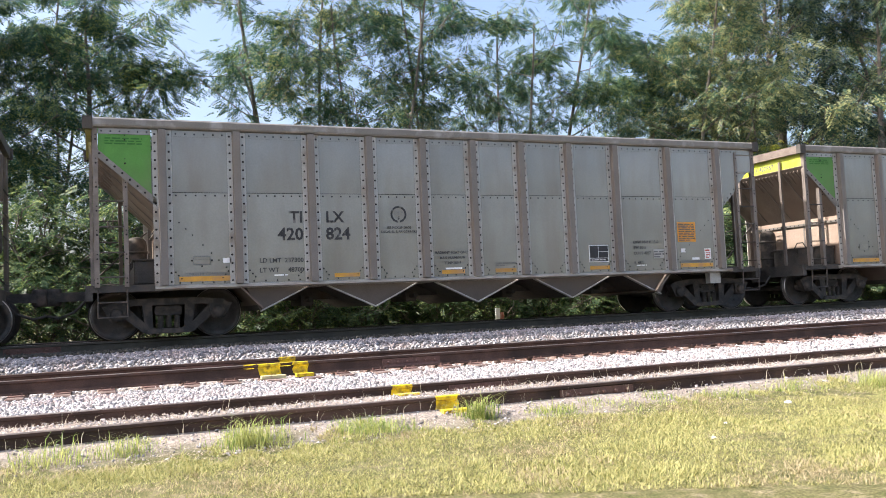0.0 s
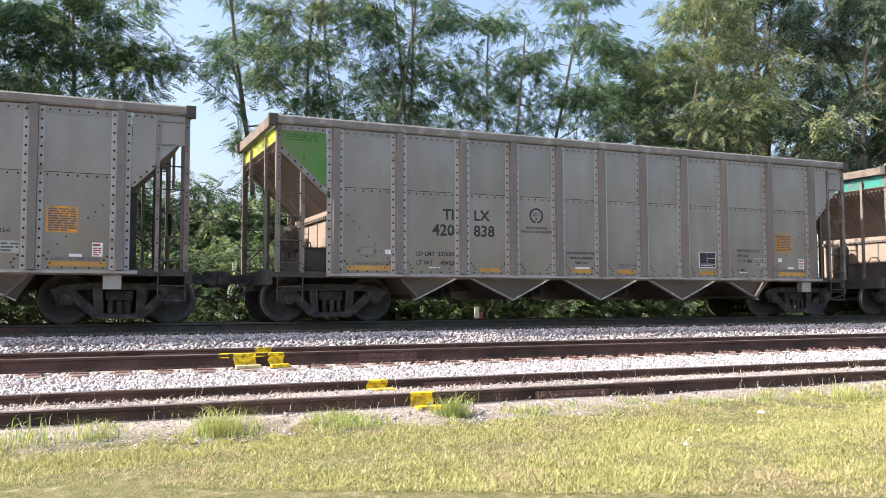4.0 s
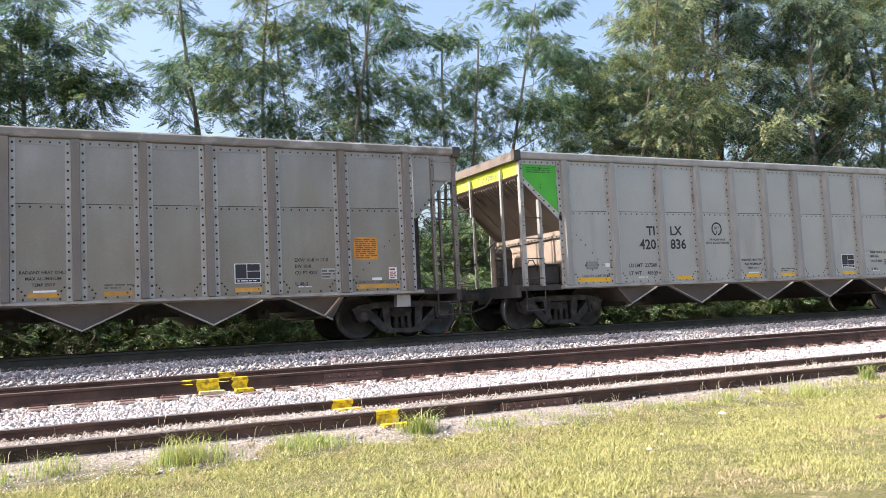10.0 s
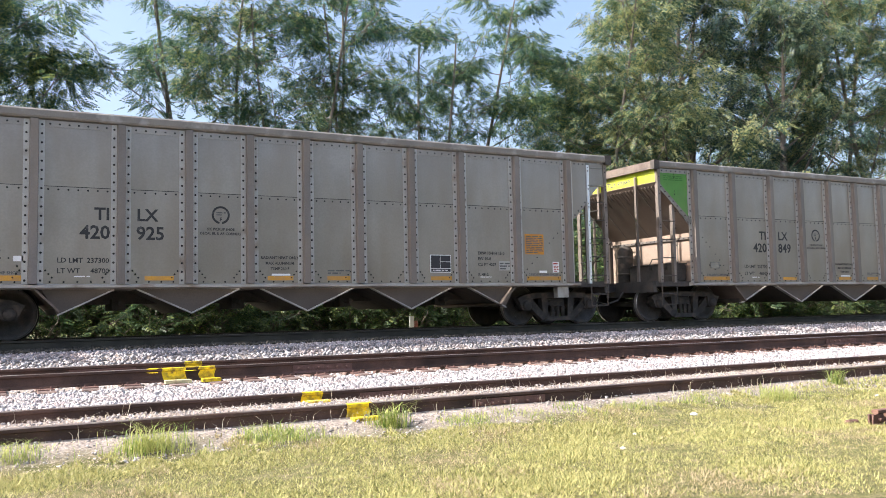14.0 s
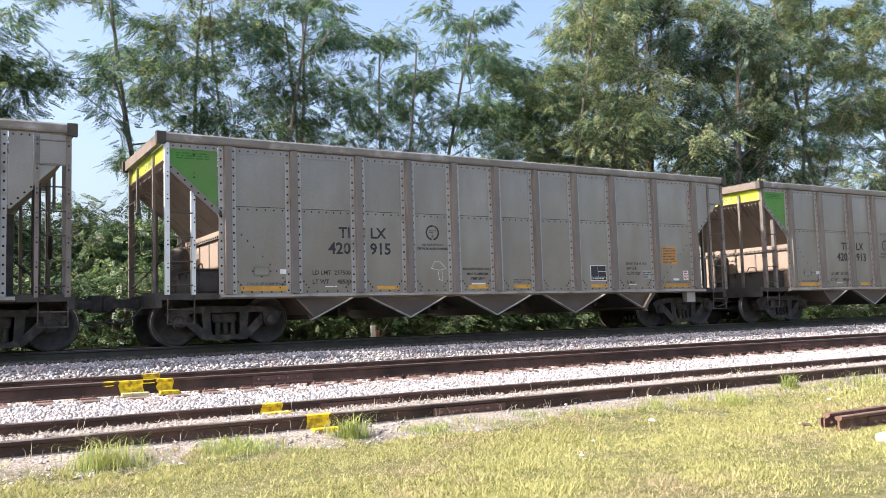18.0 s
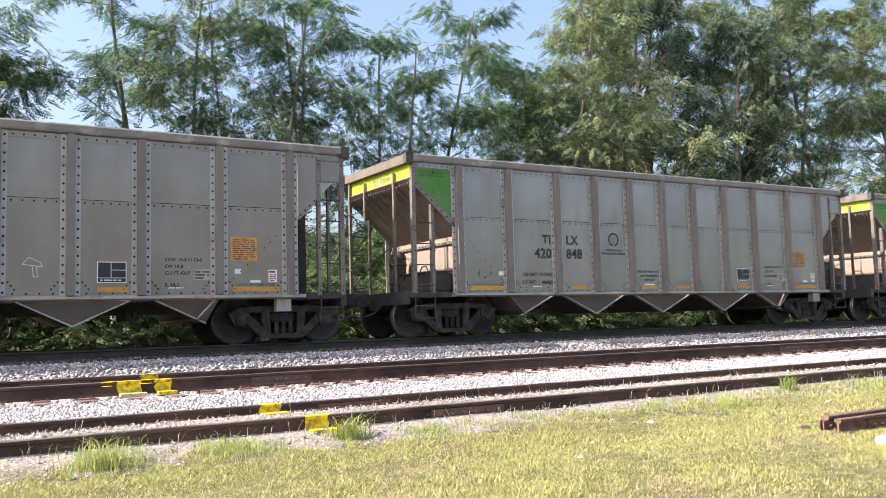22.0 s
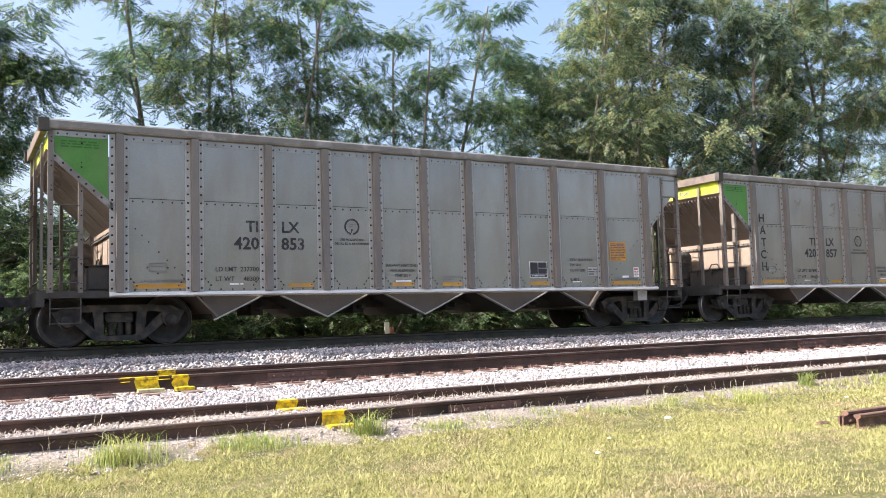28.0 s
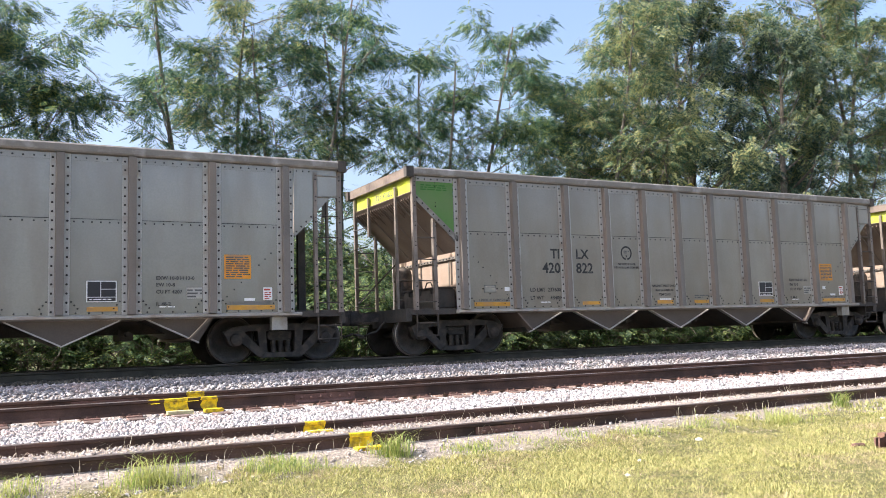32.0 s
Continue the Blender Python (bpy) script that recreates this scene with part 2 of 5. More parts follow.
def part(name, bm, material, parent, label="", kind=""):
    me = bm if isinstance(bm, bpy.types.Mesh) else mesh_of(name, bm, material)
    ob = new(name, me)
    ob.parent = parent
    return tagged(ob, label, kind=kind)


def boxpart(name, c, material, parent, label=""):
    bm = bmesh.new()
    box(bm, *c)
    return part(name, bm, material, parent, label)


def thing(name, label, category, group="", at=None):
    e = new(name)
    if at is not None:
        e.matrix_basis = at
    return tagged(e, label, category, group)


# ---- lettering, cut as thin flat meshes ----
_texts = {}


def text_mesh(s, size, material, bold=True, align="LEFT", squeeze=1.0):
    key = (s, size, material.name, bold, align)
    if key not in _texts:
        cu = bpy.data.curves.new("lettering", "FONT")
        cu.body, cu.size, cu.align_x = s, size, align
        cu.offset = 0.007 * size / 0.3 if bold else 0.002
        cu.resolution_u = 2
        ob = bpy.data.objects.new("lettering", cu)
        scene.collection.objects.link(ob)
        dg = bpy.context.evaluated_depsgraph_get()
        me = bpy.data.meshes.new_from_object(ob.evaluated_get(dg))
        bpy.data.objects.remove(ob)
        for v in me.vertices:
            v.co.x *= squeeze
        me.materials.clear()
        me.materials.append(material)
        _texts[key] = me
    return _texts[key]


FACE = -1.616


def islands(me):
    """The separate characters of a flat lettering mesh, each as a mesh of its own."""
    root = list(range(len(me.vertices)))
    def find(i):
        while root[i] != i:
            root[i] = root[root[i]]
            i = root[i]
        return i
    for p in me.polygons:
        a = find(p.vertices[0])
        for v in p.vertices[1:]:
            root[find(v)] = a
    sets = {}
    for p in me.polygons:
        sets.setdefault(find(p.vertices[0]), []).append(tuple(p.vertices))
    out = []
    for faces in sets.values():
        ids = sorted({i for f in faces for i in f})
        at = {i: k for k, i in enumerate(ids)}
        q = bpy.data.meshes.new("lettering")
        q.from_pydata([me.vertices[i].co[:] for i in ids], [], [[at[i] for i in f] for f in faces])
        q.materials.append(me.materials[0])
        out.append(q)
    return out


_chars = {}


def letter(s, u, z, size, parent, material=None, align="LEFT", bold=True, y=FACE - 0.004, squeeze=1.0, name="lettering", rz=0.0):
    me = text_mesh(s, size, material or BLACK, bold, align, squeeze)
    if size < 0.3 or len(s) == 1:
        ob = part(name, me, None, parent, kind="" if len(s) == 1 else "stuff")
        ob.matrix_basis = pose(u, y, z, 90, 0, rz)
        return ob
    if me.name not in _chars:
        _chars[me.name] = islands(me)
    for q in _chars[me.name]:
        part(name, q, None, parent).matrix_basis = pose(u, y, z, 90, 0, rz)


def bars(u, z, w, h, rows, parent, material, name="small_print", y=FACE - 0.004, seed=0):
    """Lines of print too small to read: short bars word by word."""
    rnd = random.Random(seed)
    bm = bmesh.new()
    step = h / rows
    for r in range(rows):
        x, zz = u, z + h - (r + 0.8) * step
        end = u + w * (1.0 if r < rows - 1 else rnd.uniform(0.5, 1.0))
        while x < end - 0.01:
            ww = min(rnd.uniform(1.2, 4.5) * step, end - x)
            v = [bm.verts.new(p) for p in ((x, y, zz), (x + ww, y, zz), (x + ww, y, zz + step * 0.55), (x, y, zz + step * 0.55))]
            bm.faces.new(v)
            x += ww + step * 0.6
    return part(name, bm, material, parent)


# ---- the aluminium hopper wagons ----
PITCH, TRAIN_Y, TRAIN_Z, WHEEL_R = 16.18, 17.5, 0.833, 0.457
RIBS = [0.0, 1.31, 2.70, 3.86, 4.98, 6.08, 7.19, 8.34, 9.51, 10.91, 12.30]
HALF = 1.6
END_A, END_B = -1.21, 13.45
Z_SILL, Z_CHORD, Z_TOP, Z_SEAM = 0.95, 3.74, 3.92, 2.61


def rivet(bm, x, y, z, out, r=0.021):
    """A low six-sided rivet head on a face whose normal is along y (out is its sign)."""
    a = [bm.verts.new((x + r * math.cos(i * math.tau / 6), y, z + r * math.sin(i * math.tau / 6))) for i in range(6)]
    b = [bm.verts.new((x + 0.6 * r * math.cos(i * math.tau / 6), y + out * 0.011, z + 0.6 * r * math.sin(i * math.tau / 6))) for i in range(6)]
    for i in range(6):
        bm.faces.new((a[i], a[(i + 1) % 6], b[(i + 1) % 6], b[i]))
    bm.faces.new(b)


def sheet(name, u0, u1, z0, z1, y, sg, dish, material, w):
    """A thin side sheet, dished a little between its riveted edges, with folded-back rims."""
    nu, nz = 6, 8
    bm = bmesh.new()
    grid = [[bm.verts.new((u0 + (u1 - u0) * i / nu, y - sg * dish * (1 - (2 * i / nu - 1) ** 2) * (1 - (2 * j / nz - 1) ** 2), z0 + (z1 - z0) * j / nz)) for i in range(nu + 1)] for j in range(nz + 1)]
    for a, b in zip(grid, grid[1:]):
        for i in range(nu):
            bm.faces.new((a[i], a[i + 1], b[i + 1], b[i])).smooth = True
    rim = [bm.verts.new(v.co) for v in grid[0] + [r[-1] for r in grid[1:]] + grid[-1][-2::-1] + [r[0] for r in grid[-2:0:-1]]]
    back = [bm.verts.new((v.co.x, y - sg * 0.026, v.co.z)) for v in rim]
    for i in range(len(rim)):
        k = (i + 1) % len(rim)
        bm.faces.new((rim[i], back[i], back[k], rim[k]))
    return part(name, bm, material, w)


def wagon_side(w, sg):
    """One side: chord, sill, ribs with riveted flanges, upper and lower sheets, end posts."""
    y = lambda d: sg * (HALF + d)
    near = sg < 0
    boxy = lambda n, u0, d0, z0, u1, d1, z1, m, lab="": boxpart(n, (u0, min(y(d0), y(d1)), z0, u1, max(y(d0), y(d1)), z1), m, w, lab)
    bm = bmesh.new()
    prism(bm, [(y(-0.05), Z_CHORD), (y(0.085), Z_CHORD + 0.02), (y(0.10), Z_CHORD + 0.05), (y(0.10), Z_TOP - 0.03), (y(0.075), Z_TOP), (y(-0.05), Z_TOP)], END_A, END_B, "x")
    part("top_chord", bm, CHORD, w, "scuffed aluminium top chord")
    bm = bmesh.new()
    prism(bm, [(y(-0.12), Z_SILL - 0.09), (y(0.03), Z_SILL - 0.075), (y(0.075), Z_SILL - 0.06), (y(0.075), Z_SILL - 0.015), (y(0.03), Z_SILL), (y(-0.12), Z_SILL)], -0.15, 12.6, "x")
    part("side_sill", bm, SILL, w, "pale edge of the side sill")
    rv = bmesh.new()
    ro = y(0.022)
    def vrow(u, z0, z1, step=0.148):
        k = int((z1 - z0) / step)
        for i in range(k + 1):
            rivet(rv, u, ro, z0 + (z1 - z0) * i / k, sg)
    def hrow(u0, u1, z, yy=None, step=0.16):
        k = max(1, round((u1 - u0) / step))
        for i in range(k + 1):
            rivet(rv, u0 + (u1 - u0) * i / k, yy or ro, z, sg, 0.018)
    bm = bmesh.new()
    prism(bm, [(-0.075, y(0.01)), (-0.062, y(0.125)), (0.062, y(0.125)), (0.075, y(0.01))], 0, 1)
    for v in bm.verts:
        v.co = Vector((v.co.x, v.co.z, Z_SILL + v.co.y * (Z_CHORD - Z_SILL)))
    for s in (-1, 1):
        e = sorted((s * 0.07, s * 0.165))
        box(bm, e[0], min(y(0.0), y(0.022)), Z_SILL, e[1], max(y(0.0), y(0.022)), Z_CHORD)
    rib_mesh = mesh_of("rib", bm, [RIB, STRIP])
    for p in rib_mesh.polygons:
        p.material_index = 1 if abs(p.center.x) > 0.076 else 0
    for u in RIBS:
        part("rib", rib_mesh, None, w, "riveted side rib").matrix_basis = pose(u, 0, 0)
        if near:
            for s in (-1, 1):
                vrow(u + s * 0.12, Z_SILL + 0.06, Z_CHORD - 0.08)
    strips = bmesh.new()
    for a, b in zip(RIBS, RIBS[1:]):
        u0, u1 = a + 0.165, b - 0.165
        if near:
            sheet("lower_sheet", u0, u1, Z_SILL, Z_SEAM, y(0.016), sg, 0.002, ALU, w)
            box(rv, u0, y(0.018), Z_SEAM - 0.004, u1, y(0.0), Z_SEAM + 0.006)
            sheet("upper_sheet", u0, u1, Z_SEAM - 0.01, Z_CHORD, y(0.008), sg, -0.0065, ALU, w)
        else:
            boxy("side_sheet", u0, -0.012, Z_SILL, u1, 0.01, Z_CHORD, ALU)
        if near:
            box(strips, u0, y(0.02), Z_CHORD - 0.11, u1, y(0.008), Z_CHORD)
            hrow(u0 + 0.08, u1 - 0.08, Z_CHORD - 0.06, y(0.02))
            hrow(u0 + 0.06, u1 - 0.06, Z_SEAM - 0.05, y(0.016))
            hrow(u0 + 0.1, u1 - 0.1, Z_SILL + 0.035, y(0.016), 0.2)
            for s, e in ((1, u0), (-1, u1)):
                for q in range(3):
                    rivet(rv, e + s * (0.03 + 0.05 * q), y(0.016), Z_SILL + 0.23 - 0.06 * q, sg, 0.018)
    if near:
        for a, b in (((0.27, 2.07), (1.08, 1.25)), ((12.02, 2.07), (11.18, 1.25))):
            for q in (0, 0.14, 0.28, 0.5, 0.68, 0.84, 1.0):
                rivet(rv, a[0] + (b[0] - a[0]) * q, y(0.016), a[1] + (b[1] - a[1]) * q, sg, 0.016)
    # the open platform end with the painted triangle
    gp = [(-1.06, Z_CHORD), (-0.185, Z_CHORD), (-0.185, 2.5), (-1.06, 3.32)]
    bm = bmesh.new()
    prism(bm, gp, min(y(-0.01), y(0.008)), max(y(-0.01), y(0.008)))
    tri = part("painted_end_sheet", bm, GREEN, w, "green-painted triangular end sheet")
    bm = bmesh.new()
    prism(bm, [(-1.13, 3.42), (-0.1, 2.5), (-0.1, 2.36), (-1.13, 3.28)], min(y(0.008), y(0.022)), max(y(0.008), y(0.022)))
    part("diagonal_flange", bm, CHORD, w)
    box(strips, -1.05, min(y(0.02), y(0.008)), Z_CHORD - 0.1, -0.185, max(y(0.02), y(0.008)), Z_CHORD)
    part("rivet_strip", strips, ALU, w)
    posts = [(-1.15, -1.065, Z_SILL, Z_CHORD, POST), (-0.66, -0.585, Z_SILL, 3.05, POST),
             (12.885, 12.95, Z_SILL - 0.02, 3.68, POST), (13.37, 13.46, Z_SILL - 0.02, Z_CHORD, POST)]
    for u0, u1, z0, z1, m in posts:
        bm = bmesh.new()
        d = -0.06 if u0 == -0.66 else 0.0  # the ladder stile stands farther in
        box(bm, u0, min(y(d), y(d + 0.03)), z0, u1, max(y(d), y(d + 0.03)), z1)
        box(bm, u0, min(y(d - 0.07), y(d)), z0, u0 + 0.02, max(y(d - 0.07), y(d)), z1)
        part("end_post", bm, m, w)
    if near:
        hrow(-1.0, -0.25, Z_CHORD - 0.05, y(0.02))
        for i in range(7):
            rivet(rv, -1.04 + 0.87 * i / 7, ro, 3.27 - 0.8 * i / 7 + 0.02, sg)
        for u in (-1.1, -0.62, 13.415, 12.92):
            for i in range(7):
                rivet(rv, u, y(0.03), 1.02 + 0.42 * i, sg, 0.018)
                rivet(rv, u, y(0.03), 1.1 + 0.42 * i, sg, 0.012)
        bars(-0.95, 3.45, 0.62, 0.14, 3, w, GREEN_DARK, y=y(0.013), seed=3)
    bm = bmesh.new()
    prism(bm, [(12.485, Z_CHORD), (12.86, Z_CHORD), (12.86, 2.76), (12.52, 2.42), (12.485, 2.42)], min(y(-0.01), y(0.008)), max(y(-0.01), y(0.008)))
    part("end_sheet", bm, ALU, w)
    bm = bmesh.new()
    prism(bm, [(12.864, Z_CHORD), (13.4, Z_CHORD), (13.4, 3.36), (12.864, 2.82)], min(y(-0.014), y(0.004)), max(y(-0.014), y(0.004)))
    part("end_plate", bm, ALU, w)
    boxy("end_panel", 12.965, 0.004, 3.22, 13.37, 0.014, Z_CHORD - 0.02, ALU)
    if near:
        hrow(12.55, 12.8, Z_CHORD - 0.05, y(0.01))
        for i in range(4):
            rivet(rv, 12.53 + 0.1 * i, y(0.008), 2.5 + 0.1 * i, sg)
        part("rivets", rv, RIVET, w, "rows of dark rivet heads", kind="stuff")
    else:
        rv.free()
    # ladders and steps
    for u0, u1, zs in ((-1.06, -0.65, (1.12, 1.55, 2.0, 2.45)), (12.96, 13.38, (1.12, 1.55, 1.98, 2.4, 2.82, 3.2, 3.62))):
        far = bmesh.new()
        for z in zs:
            bm = bmesh.new() if near else far
            rod(bm, (u0, y(0.02), z), (u1, y(0.02), z), 0.013, 6)
            if near:
                part("ladder_rung", bm, UNDER if z < 3 else CHORD, w)
        if near:
            far.free()
        else:
            part("far_ladder", far, UNDER, w, kind="stuff")
    for u0, u1 in ((-1.1, -0.62), (12.95, 13.42)):
        bm = bmesh.new()
        for u in (u0, u1):
            rod(bm, (u, y(0.0), 0.9), (u, y(-0.02), 0.42), 0.014, 6)
        rod(bm, (u0, y(-0.02), 0.42), (u1, y(-0.02), 0.42), 0.016, 6)
        rod(bm, (u0, y(-0.01), 0.68), (u1, y(-0.01), 0.68), 0.014, 6)
        part("sill_step", bm, TRUCK, w, "thin steel sill step")


def wagon_end(w, a_end):
    """Slope sheet with stiffeners, bulkhead, deck, end plate and posts, coupler."""
    f = (lambda u: u) if a_end else (lambda u: 12.24 - u)
    fx = lambda u0, u1: (min(f(u0), f(u1)), max(f(u0), f(u1)))
    def b(name, u0, y0, z0, u1, y1, z1, m, lab=""):
        p, q = fx(u0, u1)
        return boxpart(name, (p, y0, z0, q, y1, z1), m, w, lab)
    bm = bmesh.new()
    prism(bm, [(f(-1.18), 3.42), (f(-1.18), 3.40), (f(1.72), 0.47), (f(1.74), 0.50)], -1.585, 1.585)
    slope = part("slope_sheet", bm, SLOPE_SHADED, w, "dust-stained sloping end sheet, its shade put into the colour")
    for yy in (-0.82, 0.05, 0.9) if a_end else ():
        bm = bmesh.new()
        prism(bm, [(f(-1.1), 3.325), (f(-1.1), 3.30), (f(-0.04), 2.23), (f(-0.04), 2.255)], yy - 0.012, yy + 0.012)
        part("seam", bm, RIB, slope)
    if a_end:
        bm = bmesh.new()
        for i in range(26):  # short pleats hanging under the end plate
            yy = -1.5 + 3.0 * i / 25
            ln = 0.16 + 0.06 * math.sin(i * 1.9) + 0.05 * (i % 3)
            prism(bm, [(f(-1.12), 3.345), (f(-1.12), 3.30), (f(-1.12 + ln), 3.30 - ln), (f(-1.12 + ln), 3.325 - ln)], yy - 0.016, yy + 0.016)
        part("pleats", bm, SLOPE_SHADED, slope, kind="stuff")
        bm = bmesh.new()
        for i in range(34):
            bmesh.ops.create_cone(bm, cap_ends=True, segments=6, radius1=0.02, radius2=0.012, depth=0.02, matrix=Matrix.Translation((-1.142, -1.5 + 3.0 * i / 33, 3.40)) @ Euler((0, -math.pi / 2, 0)).to_matrix().to_4x4())
        part("plate_rivets", bm, RIVET, slope, kind="stuff")
    bm = bmesh.new()
    box(bm, min(f(0.0), f(0.03)), -1.55, 0.9, max(f(0.0), f(0.03)), 1.55, 2.2)
    bulk = part("bulkhead", bm, BULKHEAD_LIT, w, "dusty upright bulkhead under the slope sheet, sun warmth in its colour")
    bm = bmesh.new()
    for yy in (-1.0, -0.35, 0.35, 1.0):
        p, q = fx(-0.012, 0.0)
        box(bm, p, yy - 0.02, 0.95, q, yy + 0.02, 2.04)
    p, q = fx(-0.05, 0.0)
    box(bm, p, -1.55, 2.04, q, 1.55, 2.10)
    part("bulkhead_angle", bm, RIB, bulk)
    bm = bmesh.new()
    for i in range(20):
        p = f(-0.055)
        s = -1 if a_end else 1
        yy = -1.45 + 2.9 * i / 19
        bmesh.ops.create_cone(bm, cap_ends=True, segments=6, radius1=0.02, radius2=0.012, depth=0.02, matrix=Matrix.Translation((p, yy, 2.07)) @ Euler((0, s * math.pi / 2, 0)).to_matrix().to_4x4())
    part("bulkhead_rivets", bm, RIVET, bulk, kind="stuff")
    ep = b("end_plate", -1.135, -1.56, 3.37, -1.12, 1.56, Z_CHORD, LIME if a_end else ALU, "lime-yellow end plate" if a_end else "")
    b("end_chord", END_A - 0.05, -1.69, Z_CHORD - 0.01, END_A + 0.05, 1.69, Z_TOP + 0.004, ENDCAP if a_end else UNDER)
    for q in (-1, 1):
        b("corner_cap", END_A - 0.1, min(q * 1.575, q * 1.712), Z_CHORD - 0.03, END_A + 0.07, max(q * 1.575, q * 1.712), Z_TOP + 0.008, UNDER, "blackened corner casting")
    for yy, low in ((-0.86, 0.98), (0.62, 2.72), (1.46, 0.98)):
        b("end_post", -1.21, yy - 0.035, low, -1.16, yy + 0.035, 3.74 if yy > 1 else 3.62, POST)
    for z in (1.15, 1.6, 2.05, 2.5, 2.95):
        bm = bmesh.new()
        rod(bm, (f(-1.22), 0.62, z), (f(-1.22), 1.46, z), 0.013, 6)
        part("grab_iron", bm, UNDER, w)
    # far side brace and near side diagonal rod
    bm = bmesh.new()
    rod(bm, (f(-1.15), 1.5, 1.2), (f(-0.1), 1.5, 2.2), 0.02, 6)
    part("brace", bm, UNDER, w)
    # platform
    deck = b("end_deck", -1.22, -1.52, 0.86, 0.0, 1.52, 0.98, UNDER, "grimy end platform")
    b("end_sill", -1.3, -1.5, 0.72, -1.18, 1.5, 0.99, UNDER)
    # coupler
    cp = bmesh.new()
    p, q = fx(-1.95, -1.25)
    box(cp, p, -0.085, 0.76, q, 0.085, 0.93)
    kx = f(-1.86)
    lathe(cp, [(0.0, -0.16), (0.13, -0.16), (0.15, -0.1), (0.15, 0.1), (0.13, 0.16), (0.0, 0.16)], 10, "z", (kx, 0.05, 0.845))
    part("coupler", cp, TRUCK, w, "cast steel knuckle coupler")
    bm = bmesh.new()
    pts = [Vector((f(-1.3), -0.4, 0.75)), Vector((f(-1.5), -0.42, 0.55)), Vector((f(-1.75), -0.3, 0.45)), Vector((f(-1.96), -0.2, 0.5))]
    for p0, p1 in zip(pts, pts[1:]):
        rod(bm, p0, p1, 0.025, 7)
    part("air_hose", bm, UNDER, w)
    if a_end:
        bm = bmesh.new()
        lathe(bm, [(0.0, 0.98), (0.2, 0.98), (0.205, 1.05), (0.205, 1.84), (0.19, 1.92), (0.14, 1.98), (0.06, 2.01), (0.0, 2.015)], 20, "z", (-0.36, 0.6, 0))
        tank = part("brake_cylinder", bm, TRUCK, w, "upright domed brake tank, dusty brown top")
        for z in (1.25, 1.7):
            bm = bmesh.new()
            lathe(bm, [(0.206, z - 0.025), (0.218, z - 0.025), (0.218, z + 0.025), (0.206, z + 0.025)], 20, "z", (-0.36, 0.6, 0))
            part("strap", bm, UNDER, tank)
        # added dark box with lid, standing in for shade on the lower bulkhead
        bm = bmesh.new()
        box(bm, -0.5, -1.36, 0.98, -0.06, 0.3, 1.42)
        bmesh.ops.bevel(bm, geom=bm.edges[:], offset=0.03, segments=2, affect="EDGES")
        eq = part("brake_equipment_box", bm, UNDER, w, "long dark box added for the shade on the lower bulkhead")
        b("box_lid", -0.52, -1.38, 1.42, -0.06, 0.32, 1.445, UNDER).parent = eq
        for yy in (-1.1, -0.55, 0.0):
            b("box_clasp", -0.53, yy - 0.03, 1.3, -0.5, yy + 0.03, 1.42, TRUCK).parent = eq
        bm = bmesh.new()
        for k in range(6):
            a = k * 1.05
            rod(bm, (-0.18, -0.35 + 0.2 * math.cos(a), 1.46 + 0.16 * abs(math.sin(a))), (-0.18, -0.35 + 0.2 * math.cos(a + 1.05), 1.46 + 0.16 * abs(math.sin(a + 1.05))), 0.014, 5)
        rod(bm, (-0.18, -0.56, 1.42), (-0.18, -0.55, 1.48), 0.016, 6)
        rod(bm, (-0.18, -0.15, 1.42), (-0.18, -0.15, 1.48), 0.016, 6)
        rod(bm, (-0.18, -0.15, 1.45), (-0.3, 0.42, 1.45), 0.014, 6)
        part("brake_valve_pipes", bm, UNDER, w, "bent brake pipes and valve")
    else:
        for yy in (-0.9, -0.3, 0.7):
            b("platform_upright", -0.38, yy - 0.06, 0.98, -0.26, yy + 0.06, 2.4, UNDER)
        b("platform_upright", -0.86, -0.42, 0.98, -0.71, -0.3, 3.1, UNDER)
        bm = bmesh.new()
        lathe(bm, [(0.25, -0.02), (0.28, 0.0), (0.25, 0.02)], 18, "x", (13.38, 0.75, 2.0))
        for k in range(4):
            a = k * math.pi / 4
            rod(bm, (13.38, 0.75 - 0.25 * math.cos(a), 2 - 0.25 * math.sin(a)), (13.38, 0.75 + 0.25 * math.cos(a), 2 + 0.25 * math.sin(a)), 0.012, 5)
        part("hand_brake_wheel", bm, UNDER, w)


